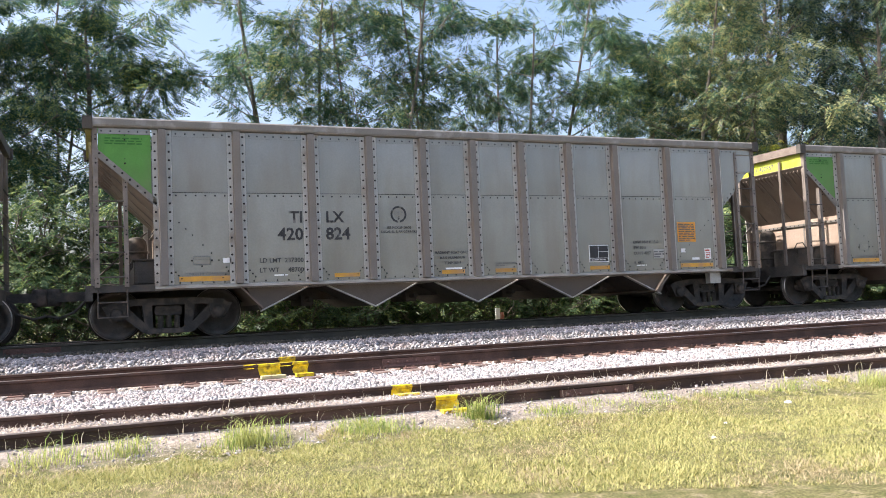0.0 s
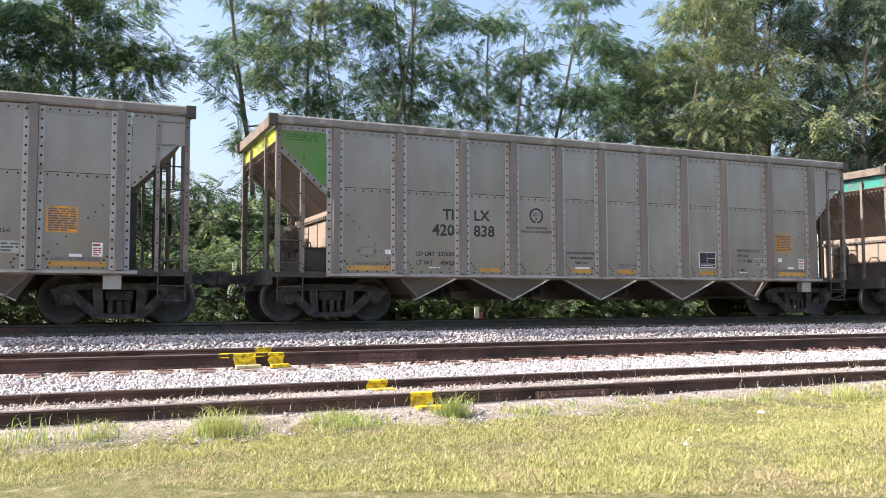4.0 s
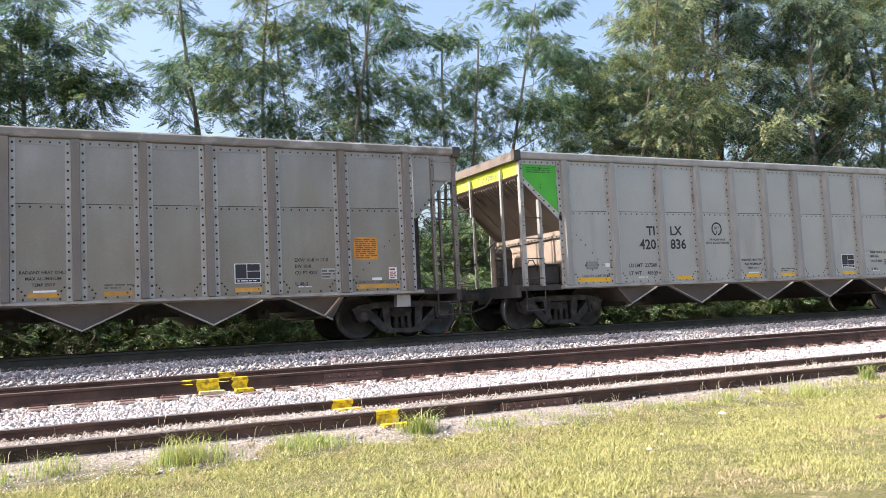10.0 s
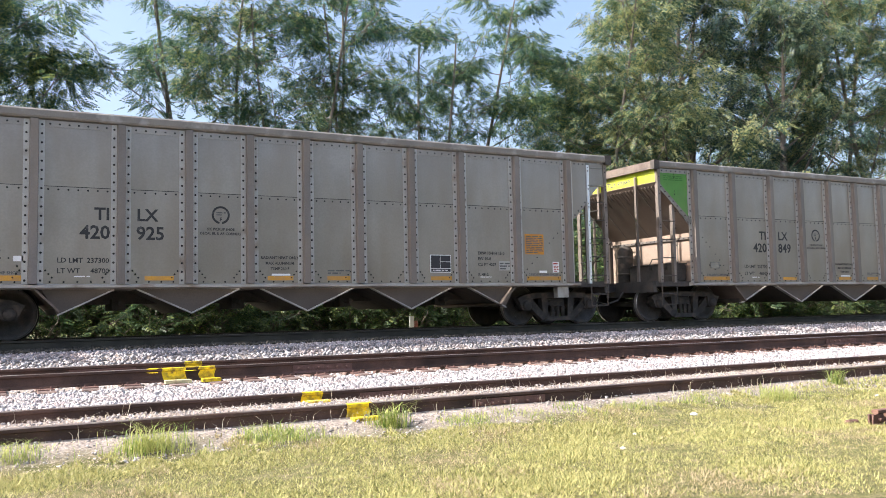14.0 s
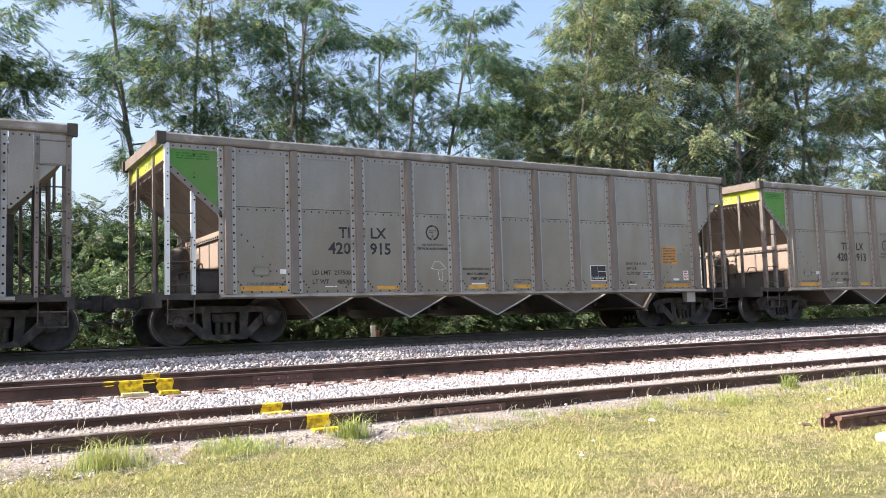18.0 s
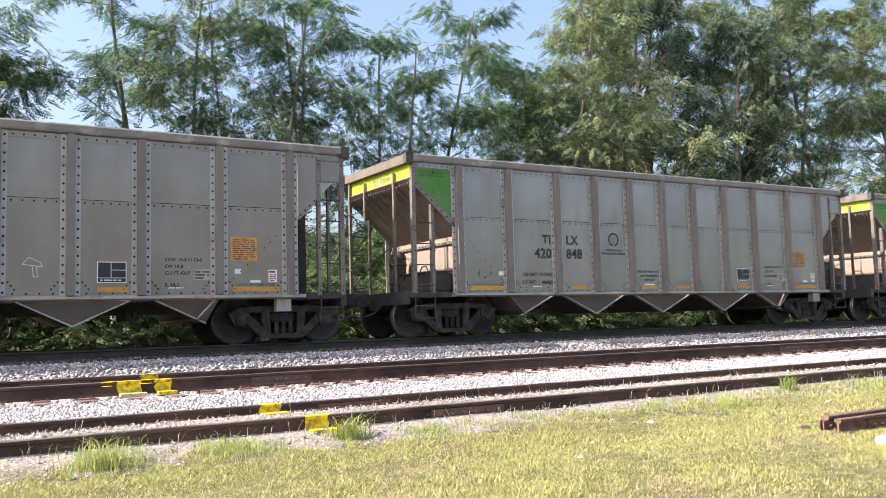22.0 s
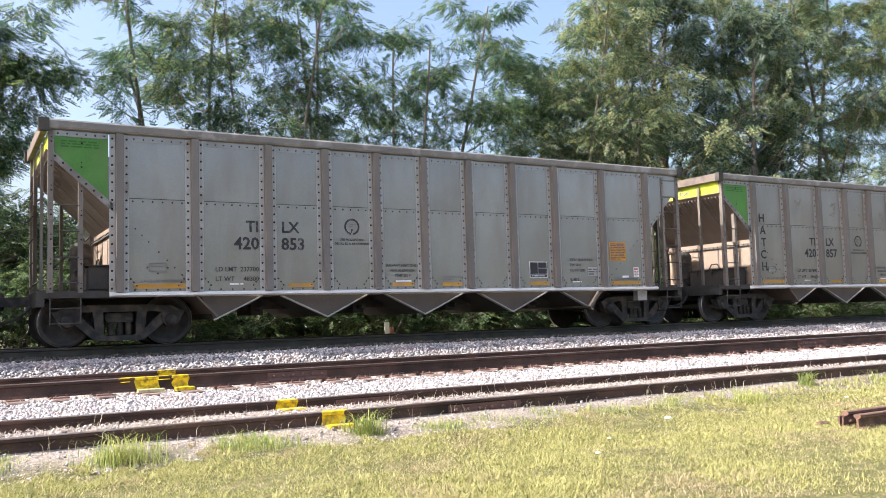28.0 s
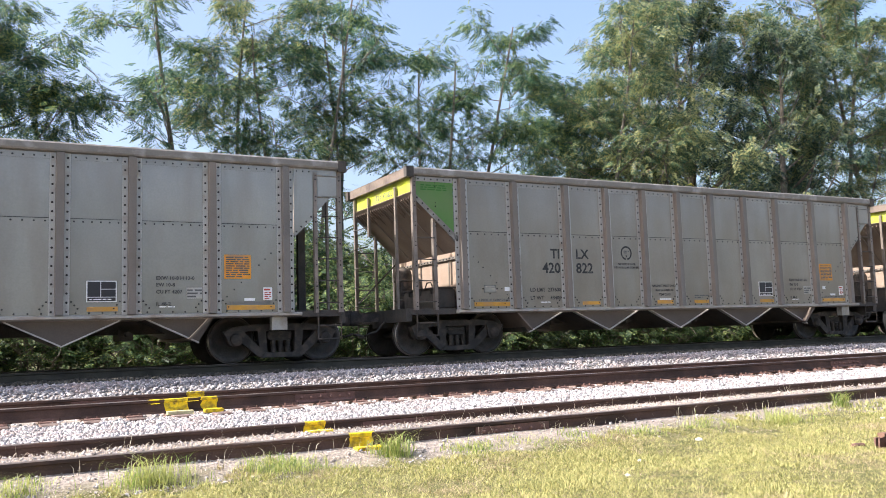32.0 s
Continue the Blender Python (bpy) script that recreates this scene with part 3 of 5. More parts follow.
def wagon_floor(w):
    boxpart("centre_sill", (-1.3, -0.28, 0.62, 13.5, 0.28, 0.9), UNDER, w, "grimy centre sill")
    tips = [1.71, 3.95, 6.16, 8.40, 10.70]
    left = [1.46, 3.0, 5.24, 7.51, 9.79]
    right = [2.63, 4.84, 7.12, 9.36, 10.97]
    for i in range(5):
        for s in (-1, 1):
            bm = bmesh.new()
            ys = sorted((s * 1.43, s * 1.41))
            prism(bm, [(left[i], 0.875), (tips[i], 0.44), (right[i], 0.875)], *ys)
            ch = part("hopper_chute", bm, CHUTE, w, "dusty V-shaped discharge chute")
            bm = bmesh.new()
            for a, b in (((left[i], 0.875), (tips[i], 0.44)), ((tips[i], 0.44), (right[i], 0.875))):
                if abs(a[0] - b[0]) > 0.5:
                    prism(bm, [(a[0], a[1]), (b[0], b[1]), (b[0], b[1] - 0.027), (a[0], a[1] - 0.027)], *sorted((s * 1.36, s * 1.475)))
            if s < 0:
                part("chute_flange", bm, STRIP, ch)
            else:
                bm.free()
        bm = bmesh.new()
        for a, b in (((left[i], 0.88), (tips[i], 0.46)), ((tips[i], 0.46), (right[i], 0.88))):
            prism(bm, [a, b, (b[0], b[1] - 0.02), (a[0], a[1] - 0.02)], -1.4, 1.4)
        part("discharge_door", bm, UNDER, w)
    for i in range(4):
        bm = bmesh.new()
        m = (right[i] + left[i + 1]) / 2
        prism(bm, [(right[i] - 0.02, 0.86), (m, 1.35), (left[i + 1] + 0.02, 0.86)], -1.58, 1.58)
        part("cross_ridge", bm, RIB, w)
        bm = bmesh.new()
        rod(bm, (m, -0.8, 0.62), (m, 0.8, 0.62), 0.05, 8)
        box(bm, m - 0.12, -0.5, 0.5, m + 0.12, 0.5, 0.7)
        part("door_gear", bm, UNDER, w)


def wheelset_mesh():
    bm = bmesh.new()
    for s in (-1, 1):
        prof = [(0.0, 0.70), (0.085, 0.70), (0.1, 0.76), (0.15, 0.775), (0.34, 0.745), (0.365, 0.80), (0.445, 0.805), (WHEEL_R, 0.79), (WHEEL_R + 0.002, 0.715), (WHEEL_R + 0.028, 0.69), (0.40, 0.68), (0.36, 0.70), (0.12, 0.69), (0.0, 0.69)]
        lathe(bm, [(r, s * o) for r, o in prof], 36)
        for k in range(3):
            a = k * math.tau / 3 + 0.4
            c = Vector((0.27 * math.cos(a), s * 0.757, 0.27 * math.sin(a)))
            rod(bm, c, c + Vector((0, s * 0.014, 0)), 0.02, 6)
    rod(bm, (0, -0.98, 0), (0, 0.98, 0), 0.08, 14)
    me = mesh_of("wheelset", bm, [WHEEL, TREAD])
    for p in me.polygons:
        r = math.hypot(p.center.x, p.center.z)
        if (WHEEL_R - 0.03 < r < WHEEL_R + 0.01 and 0.7 < abs(p.center.y)):
            p.material_index = 1
    return me


def side_frame_mesh(s):
    """Cast side frame: a bowed top member, sloping lower members round two windows, spring pocket, journal boxes."""
    bm = bmesh.new()
    y0, y1 = sorted((s * 0.93, s * 1.09))
    top = [(-1.12, 0.60), (-0.95, 0.69), (-0.55, 0.74), (0.55, 0.74), (0.95, 0.69), (1.12, 0.60), (1.08, 0.53), (0.62, 0.615), (-0.62, 0.615), (-1.08, 0.53)]
    prism(bm, top, y0, y1)
    for q in (-1, 1):
        prism(bm, [(q * 1.0, 0.60), (q * 0.74, 0.615), (q * 0.42, 0.30), (q * 0.24, 0.20), (q * 0.30, 0.10), (q * 0.44, 0.12)], y0, y1)
        prism(bm, [(q * 0.46, 0.63), (q * 0.29, 0.63), (q * 0.27, 0.18), (q * 0.42, 0.26)], y0, y1)
        prism(bm, [(q * 1.14, 0.62), (q * 0.72, 0.62), (q * 0.75, 0.40), (q * 0.80, 0.34), (q * 0.98, 0.34), (q * 1.03, 0.40), (q * 1.08, 0.52)], *sorted((s * 0.95, s * 1.14)))
        lathe(bm, [(0.0, s * 1.2), (0.09, s * 1.2), (0.115, s * 1.17), (0.125, s * 1.10), (0.125, s * 0.95)], 14, "y", (q * 0.889, 0, 0.457))
    prism(bm, [(-0.40, 0.10), (0.40, 0.10), (0.34, 0.19), (-0.34, 0.19)], *sorted((s * 0.92, s * 1.13)))
    return mesh_of("side_frame", bm, TRUCK)


def build_trucks(w):
    ws_mesh = wheelset_mesh()
    frames = {s: side_frame_mesh(s) for s in (-1, 1)}
    bm = bmesh.new()
    lathe(bm, [(0.034 + 0.034 * (i % 2), 0.0155 * i) for i in range(16)], 10, "z")
    spring = mesh_of("spring", bm, TRUCK)
    for u in (0.10, 12.35):
        bm = bmesh.new()
        prism(bm, [(-0.21, 0.43), (0.21, 0.43), (0.24, 0.47), (0.24, 0.56), (0.2, 0.6), (-0.2, 0.6), (-0.24, 0.56), (-0.24, 0.47)], -1.0, 1.0)
        for q in (-1, 1):
            box(bm, -0.2, min(q * 1.0, q * 1.05), 0.43, 0.2, max(q * 1.0, q * 1.05), 0.46)
            box(bm, -0.2, min(q * 1.0, q * 1.05), 0.53, 0.2, max(q * 1.0, q * 1.05), 0.56)
        lathe(bm, [(0.2, 0.62), (0.2, 0.72)], 14, "z")
        for q in (-0.46, 0.46):
            box(bm, q - 0.05, -0.85, 0.3, q + 0.05, 0.85, 0.42)
        tr = part("truck", bm, TRUCK, w, "grimy two-axle cast steel truck")
        tr.matrix_basis = pose(u, 0, 0)
        for s in (-1, 1):
            part("side_frame", frames[s], None, tr)
            for q in (-0.2, 0.0, 0.2):
                o = part("spring", spring, None, tr)
                o.matrix_basis = pose(q * 0.72, s * 1.06, 0.19)
        for q in (-0.889, 0.889):
            o = part("wheelset", ws_mesh, None, tr, "worn steel wheels on an axle")
            o.matrix_basis = pose(q, 0, WHEEL_R)


def common_marks(w):
    """Lettering and decals that every wagon carries."""
    pl = boxpart("test_plate", (0.5, FACE - 0.006, 1.30, 0.80, FACE, 1.46), ALU, w, "small riveted test plate with dark edges")
    bm = bmesh.new()
    for u0, z0, u1, z1 in ((0.5, 1.448, 0.8, 1.46), (0.5, 1.30, 0.8, 1.312), (0.5, 1.312, 0.512, 1.448), (0.788, 1.312, 0.8, 1.448), (0.512, 1.40, 0.788, 1.408)):
        box(bm, u0, FACE - 0.009, z0, u1, FACE - 0.0062, z1)
    part("plate_edge", bm, GREYPRINT, pl)
    for u, z in ((0.475, 1.38), (0.825, 1.38), (0.65, 1.275)):
        boxpart("plate_bolt", (u - 0.014, FACE - 0.012, z - 0.014, u + 0.014, FACE, z + 0.014), RIVET, pl)
    for u0, u1, z0, z1 in ((0.25, 1.15, 1.005, 1.095), (11.17, 12.08, 1.005, 1.09), (3.10, 3.6, 1.01, 1.085), (5.32, 5.82, 1.01, 1.09), (6.51, 6.99, 1.01, 1.09), (8.78, 9.28, 1.01, 1.09)):
        boxpart("reflective_stripe", (u0, FACE - 0.005, z0, u1, FACE, z1), YELLOW, w, "faded orange-yellow reflective stripe")
    letter("2 INCH HF COMP SHOES", 0.36, 1.115, 0.07, w, GREYPRINT, bold=False)
    letter("2 INCH HF COMP SHOES", 11.22, 1.11, 0.07, w, GREYPRINT, bold=False)
    letter("TI", 2.522, 2.065, 0.30, w, align="RIGHT")
    letter("LX", 2.96, 2.065, 0.30, w)
    letter("LD LMT", 1.68, 1.315, 0.12, w, bold=False)
    letter("LT WT", 1.68, 1.135, 0.12, w, bold=False)
    bars(1.95, 1.06, 0.42, 0.04, 1, w, WHITE, "white_strip", seed=8)
    # round stencil with its ring
    bm = bmesh.new()
    for i in range(40):
        if i in (29, 30):
            continue
        a, b = i * math.tau / 40, (i + 1) * math.tau / 40
        v = [bm.verts.new((4.44 + r * math.cos(t), FACE - 0.004, 2.215 + r * math.sin(t))) for t, r in ((a, 0.128), (a, 0.166), (b, 0.166), (b, 0.128))]
        bm.faces.new(v)
    part("ring_stencil", bm, BLACK, w, "round black ring stencil")
    letter("F", 4.44, 2.10, 0.10, w, align="CENTER")
    bars(4.36, 2.20, 0.17, 0.08, 2, w, GREYPRINT, seed=9)
    letter("SEE PICKUP SHOE", 4.44, 1.93, 0.065, w, BLACK, "CENTER", True)
    letter("DECAL BL & AR CORNERS", 4.44, 1.85, 0.065, w, BLACK, "CENTER", True)
    for s, z in (("RADIANT HEAT ONLY", 1.415), ("MAX ALUMINUM", 1.31), ("TEMP 250 F", 1.205)):
        letter(s, 5.56, z, 0.074, w, align="CENTER", bold=True)
    boxpart("white_strip", (5.40, FACE - 0.005, 1.10, 5.76, FACE, 1.135), WHITE, w)
    bars(6.52, 1.125, 0.46, 0.10, 2, w, GREYPRINT, seed=12)
    # dark inspection board, data block and orange notice
    pl = boxpart("inspection_board", (8.77, FACE - 0.008, 1.17, 9.26, FACE, 1.54), WHITE, w, "white-edged board with dark fields")
    for u0, z0, u1, z1 in ((8.788, 1.262, 8.995, 1.525), (9.008, 1.40, 9.245, 1.525), (9.008, 1.262, 9.245, 1.388), (8.788, 1.185, 9.245, 1.25)):
        boxpart("board_field", (u0, FACE - 0.012, z0, u1, FACE - 0.008, z1), NAVY, pl)
    bars(8.82, 1.2, 0.36, 0.035, 1, pl, WHITE, y=FACE - 0.015, seed=15)
    for s, z in (("EXW 10-8 H 13-0", 1.56), ("EW 10-8", 1.44), ("CU FT 4207", 1.315), ("IL 48-2", 1.10)):
        letter(s, 9.92, z, 0.09, w, bold=False)
    bars(9.98, 1.06, 0.45, 0.035, 1, w, WHITE, "white_strip", seed=18)
    pl = boxpart("stencil_panel", (10.45, FACE - 0.005, 1.22, 10.73, FACE, 1.42), STRIP, w)
    bars(10.46, 1.23, 0.26, 0.17, 3, pl, GREYPRINT, y=FACE - 0.008, seed=21)
    on = boxpart("orange_notice", (11.13, FACE - 0.006, 1.58, 11.63, FACE, 2.03), ORANGE, w, "orange notice with rows of small print")
    bars(11.16, 1.60, 0.44, 0.4, 10, on, GREYPRINT, y=FACE - 0.009, seed=24)
    boxpart("label", (11.5, FACE - 0.005, 1.17, 11.7, FACE, 1.22), WHITE, w)
    pl = boxpart("warning_label", (11.86, FACE - 0.006, 1.18, 12.03, FACE, 1.42), WHITE, w)
    bars(11.87, 1.35, 0.15, 0.06, 1, pl, REDMARK, y=FACE - 0.009, seed=27)
    bars(11.88, 1.19, 0.13, 0.15, 4, pl, REDMARK, y=FACE - 0.009, seed=28)
    # junction box under the sill
    boxpart("junction_box", (12.05, -1.52, 0.62, 12.35, -1.36, 0.86), STRIP, w, "small pale junction box")


def build_master():
    w = thing("hopper_wagon", "", "rail wagon")
    wagon_side(w, -1)
    wagon_side(w, 1)
    wagon_end(w, True)
    wagon_end(w, False)
    wagon_floor(w)
    build_trucks(w)
    common_marks(w)
    return w


# position in the train: number, load limit, light weight, cleanliness
ROSTER = {6: ("420", "967", "237600", "48400", 1), 5: ("420", "824", "237300", "48700", 1), 4: ("421", "230", "236800", "49200", 1),
          3: ("420", "838", "237600", "48400", 2), 2: ("420", "912", "237700", "48300", 2), 1: ("420", "921", "237100", "48900", 2),
          0: ("420", "836", "237500", "48500", 0), -1: ("420", "872", "237700", "48300", 2), -2: ("420", "849", "237700", "48300", 2),
          -3: ("420", "925", "237300", "48700", 2), -4: ("420", "913", "237500", "48500", 2), -5: ("420", "915", "237500", "48500", 2),
          -6: ("420", "873", "237600", "48400", 2), -7: ("420", "848", "237600", "48400", 1), -8: ("420", "910", "237500", "48500", 2),
          -9: ("420", "893", "237600", "48400", 2), -10: ("420", "857", "237600", "48400", 2), -11: ("420", "853", "237700", "48300", 1),
          -12: ("420", "843", "237700", "48300", 1), -13: ("420", "822", "237600", "48400", 2), -14: ("420", "", "", "", 1)}
LOOKS = ("clean light grey aluminium hopper wagon with green end panel", "weathered grey aluminium hopper wagon, green end panel, black lettering",
         "brown-dusted aluminium hopper wagon, green end panel, black lettering")


def repaint(ob, m):
    for s in ob.material_slots:
        s.link = "OBJECT"
        s.material = m


def scrawl(pts, width, parent, material, y=FACE - 0.006, name="graffiti", label=""):
    """A painted line through points (u, z)."""
    bm = bmesh.new()
    for a, b in zip(pts, pts[1:]):
        d = Vector((b[0] - a[0], b[1] - a[1]))
        if d.length < 1e-4:
            continue
        d = d.normalized() * width / 2
        n = Vector((-d.y, d.x))
        q = [(a[0] - d.x + n.x, a[1] - d.y + n.y), (b[0] + d.x + n.x, b[1] + d.y + n.y), (b[0] + d.x - n.x, b[1] + d.y - n.y), (a[0] - d.x - n.x, a[1] - d.y - n.y)]
        bm.faces.new([bm.verts.new((p[0], y, p[1])) for p in q])
        y -= 0.0002
    return part(name, bm, material, parent, label)


for pre, num, ld, lt, dirt in ROSTER.values():  # cut the numbers while the scene is still small
    if num:
        text_mesh(pre, 0.325, BLACK, True, "RIGHT")
        text_mesh(num, 0.325, BLACK)
        text_mesh(ld, 0.12, BLACK, False, "RIGHT")
        text_mesh(lt, 0.12, BLACK, False, "RIGHT")
        text_mesh("TILX " + pre + num, 0.17, GREYPRINT)
for ch in "HATCH":
    text_mesh(ch, 0.32, BLACK, True, "CENTER")
WAGONS = {}
master = build_master()
for k, (pre, num, ld, lt, dirt) in ROSTER.items():
    w = master if k == 6 else copy_thing(master, pose(0, 0, 0))
    WAGONS[k] = [w, []]
for k, (pre, num, ld, lt, dirt) in ROSTER.items():
    w = WAGONS[k][0]
    rnd = random.Random(50 + k)
    lab = LOOKS[dirt]
    if k == 4:
        lab = "weathered grey aluminium hopper wagon with teal end panel"
    if k == -5:
        lab = "brown-dusted aluminium hopper wagon with new bright ladder and chalk mushroom"
    if k == -3:
        lab = "brown-dusted aluminium hopper wagon with new bright ladder stiles"
    if k in (-9, -10):
        lab = "brown-dusted aluminium hopper wagon with white sill and black graffiti"
    tagged(w, lab, "rail wagon", "wagons of the coal train")
    w.matrix_basis = pose(k * PITCH, TRAIN_Y, TRAIN_Z)
    body = (ALU_CLEAN, ALU, ALU_BROWN)[dirt]
    for o in w.children:
        base = o.name.split(".")[0]
        if base in ("upper_sheet", "lower_sheet", "end_sheet", "rivet_strip", "end_panel") and dirt != 1:
            repaint(o, body)
        if base in ("painted_end_sheet", "end_plate") and k == 4 and o.material_slots[0].material in (GREEN, LIME):
            repaint(o, TEAL)
        if dirt == 0 and base in ("rib", "top_chord", "cross_ridge"):
            o.material_slots[0].link = "OBJECT"
            o.material_slots[0].material = CHORD_CLEAN if base == "top_chord" else RIB_CLEAN
        if dirt == 0 and base in ("painted_end_sheet", "end_post", "diagonal_flange", "orange_notice", "reflective_stripe"):
            repaint(o, {"painted_end_sheet": GREEN_CLEAN, "diagonal_flange": STRIP, "end_post": CHORD_CLEAN}.get(base, AMBER))
        if base == "side_sill" and k in (-9, -10, -11):
            repaint(o, WHITE)
        if base == "end_post" and o.data.vertices[0].co.y < -1.5:
            at = o.data.vertices[0].co.x
            if (k in (-5, -3) and at < 0) or (k == -3 and 12.8 < at < 13):
                repaint(o, BRIGHT)
    for tr in (o for o in w.children if o.name.startswith("truck")):
        for o in tr.children:
            if o.name.startswith("wheelset"):
                WAGONS[k][1].append((o, o.matrix_basis.translation.x, WHEEL_R))
    if num:
        letter(pre, 2.522, 1.735, 0.325, w, align="RIGHT")
        letter(num, 2.955, 1.735, 0.325, w)
        letter(ld, 2.51, 1.315, 0.12, w, align="RIGHT", bold=False)
        letter(lt, 2.51, 1.135, 0.12, w, align="RIGHT", bold=False)
        o = letter("TILX " + pre + num, 0, 0, 0.17, w, GREYPRINT)
        o.matrix_basis = pose(-1.139, 0.30, 3.49, 90, 0, -90)
    if k in (5, 3, 2, 0, -3, -4, -5, -6, -7, -8, -12, -13):
        boxpart("white_tag", (1.02, FACE - 0.006, 1.33, 1.17, FACE, 1.42), WHITE, w)
    if k in (0, -6, -8, -13, 5, 3):
        boxpart("white_tag", (11.2, FACE - 0.006, 1.34, 11.32, FACE, 1.43), WHITE, w)

# painted scrawls on a few wagons
w = WAGONS[-10][0]
for i, ch in enumerate("HATCH"):
    o = letter(ch, 0.34 + 0.02 * (i % 3), 2.67 - i * 0.33, 0.32, w, BLACK, "CENTER", name="graffiti")
w = WAGONS[-9][0]
rnd = random.Random(4)
for i in range(4):
    z0 = 2.56 - 0.315 * i
    c = 11.56 + rnd.uniform(-0.03, 0.03)
    scrawl([(c - 0.13, z0 - 0.02), (c + 0.15, z0 + 0.02)], 0.05, w, BLACK)
    scrawl([(c - 0.02, z0), (c - 0.07 + rnd.uniform(-0.03, 0.03), z0 - 0.24)], 0.05, w, BLACK)
    scrawl([(c - 0.12, z0 - 0.25), (c + 0.14, z0 - 0.2 + rnd.uniform(-0.03, 0.03))], 0.05, w, BLACK)
w = WAGONS[-5][0]
CHALK = mat("chalk_line", (0.62, 0.62, 0.6), 0.9, 0, 0.2, 20, 90, 0)
m0, mz = 4.55, 1.35
scrawl([(m0 - 0.16, mz + 0.1), (m0 - 0.08, mz + 0.24), (m0 + 0.06, mz + 0.24), (m0 + 0.2, mz + 0.1), (m0 + 0.05, mz + 0.06), (m0 - 0.16, mz + 0.1)], 0.012, w, CHALK)
scrawl([(m0, mz + 0.06), (m0 + 0.03, mz - 0.14), (m0 + 0.11, mz - 0.16), (m0 + 0.1, mz + 0.05)], 0.012, w, CHALK)
w = WAGONS[-8][0]
m0, mz = 7.75, 1.4
scrawl([(m0 - 0.15, mz + 0.08), (m0 - 0.05, mz + 0.2), (m0 + 0.12, mz + 0.12), (m0 + 0.16, mz + 0.04), (m0 - 0.15, mz + 0.08)], 0.012, w, CHALK)
scrawl([(m0, mz + 0.06), (m0 + 0.02, mz - 0.13), (m0 + 0.08, mz - 0.13), (m0 + 0.07, mz + 0.05)], 0.012, w, CHALK)
# faint rubbed patches on the upper sheets of two wagons
SMEAR = mat("rubbed_smear", (0.225, 0.2, 0.175), 0.6, 0.15, 0.2, 6, 40, 0, (0.34, 0.31, 0.27), 0.5, 9.0)
for k in (-10, -6, -12, 2):
    w = WAGONS[k][0]
    rnd = random.Random(k)
    for u in (1.9, 3.3, 4.5, 5.6, 7.8, 9.0, 10.2, 11.6):
        if rnd.random() < 0.7:
            c = (u + rnd.uniform(-0.2, 0.2), rnd.uniform(2.95, 3.3))
            scrawl([(c[0] + rnd.uniform(-0.14, 0.14), c[1] + rnd.uniform(-0.2, 0.2)) for q in range(7)], 0.05, w, SMEAR, y=FACE + 0.0015, name="smear")

# ---- the ground: lawn, trackbeds, woodland floor ----
NEAR_Y, NEAR_Z, MID_Y, MID_Z = 7.95, 0.307, 12.17, 0.5
GAUGE = 1.505
BED = [(-80, 0.0), (3.0, 0.0), (6.3, 0.02), (7.0, 0.055), (7.5, 0.10), (7.85, 0.175), (8.05, 0.20), (9.35, 0.205), (9.8, 0.205), (10.6, 0.212), (11.3, 0.24), (11.8, 0.262), (14.1, 0.28), (14.35, 0.36), (15.0, 0.59), (15.6, 0.63), (19.2, 0.63), (20.4, 0.3), (21.5, 0.1), (26, 0.0), (60, 0.3), (600, 0.5)]


def ground_z(y):
    return float(np.interp(y, [p[0] for p in BED], [p[1] for p in BED]))


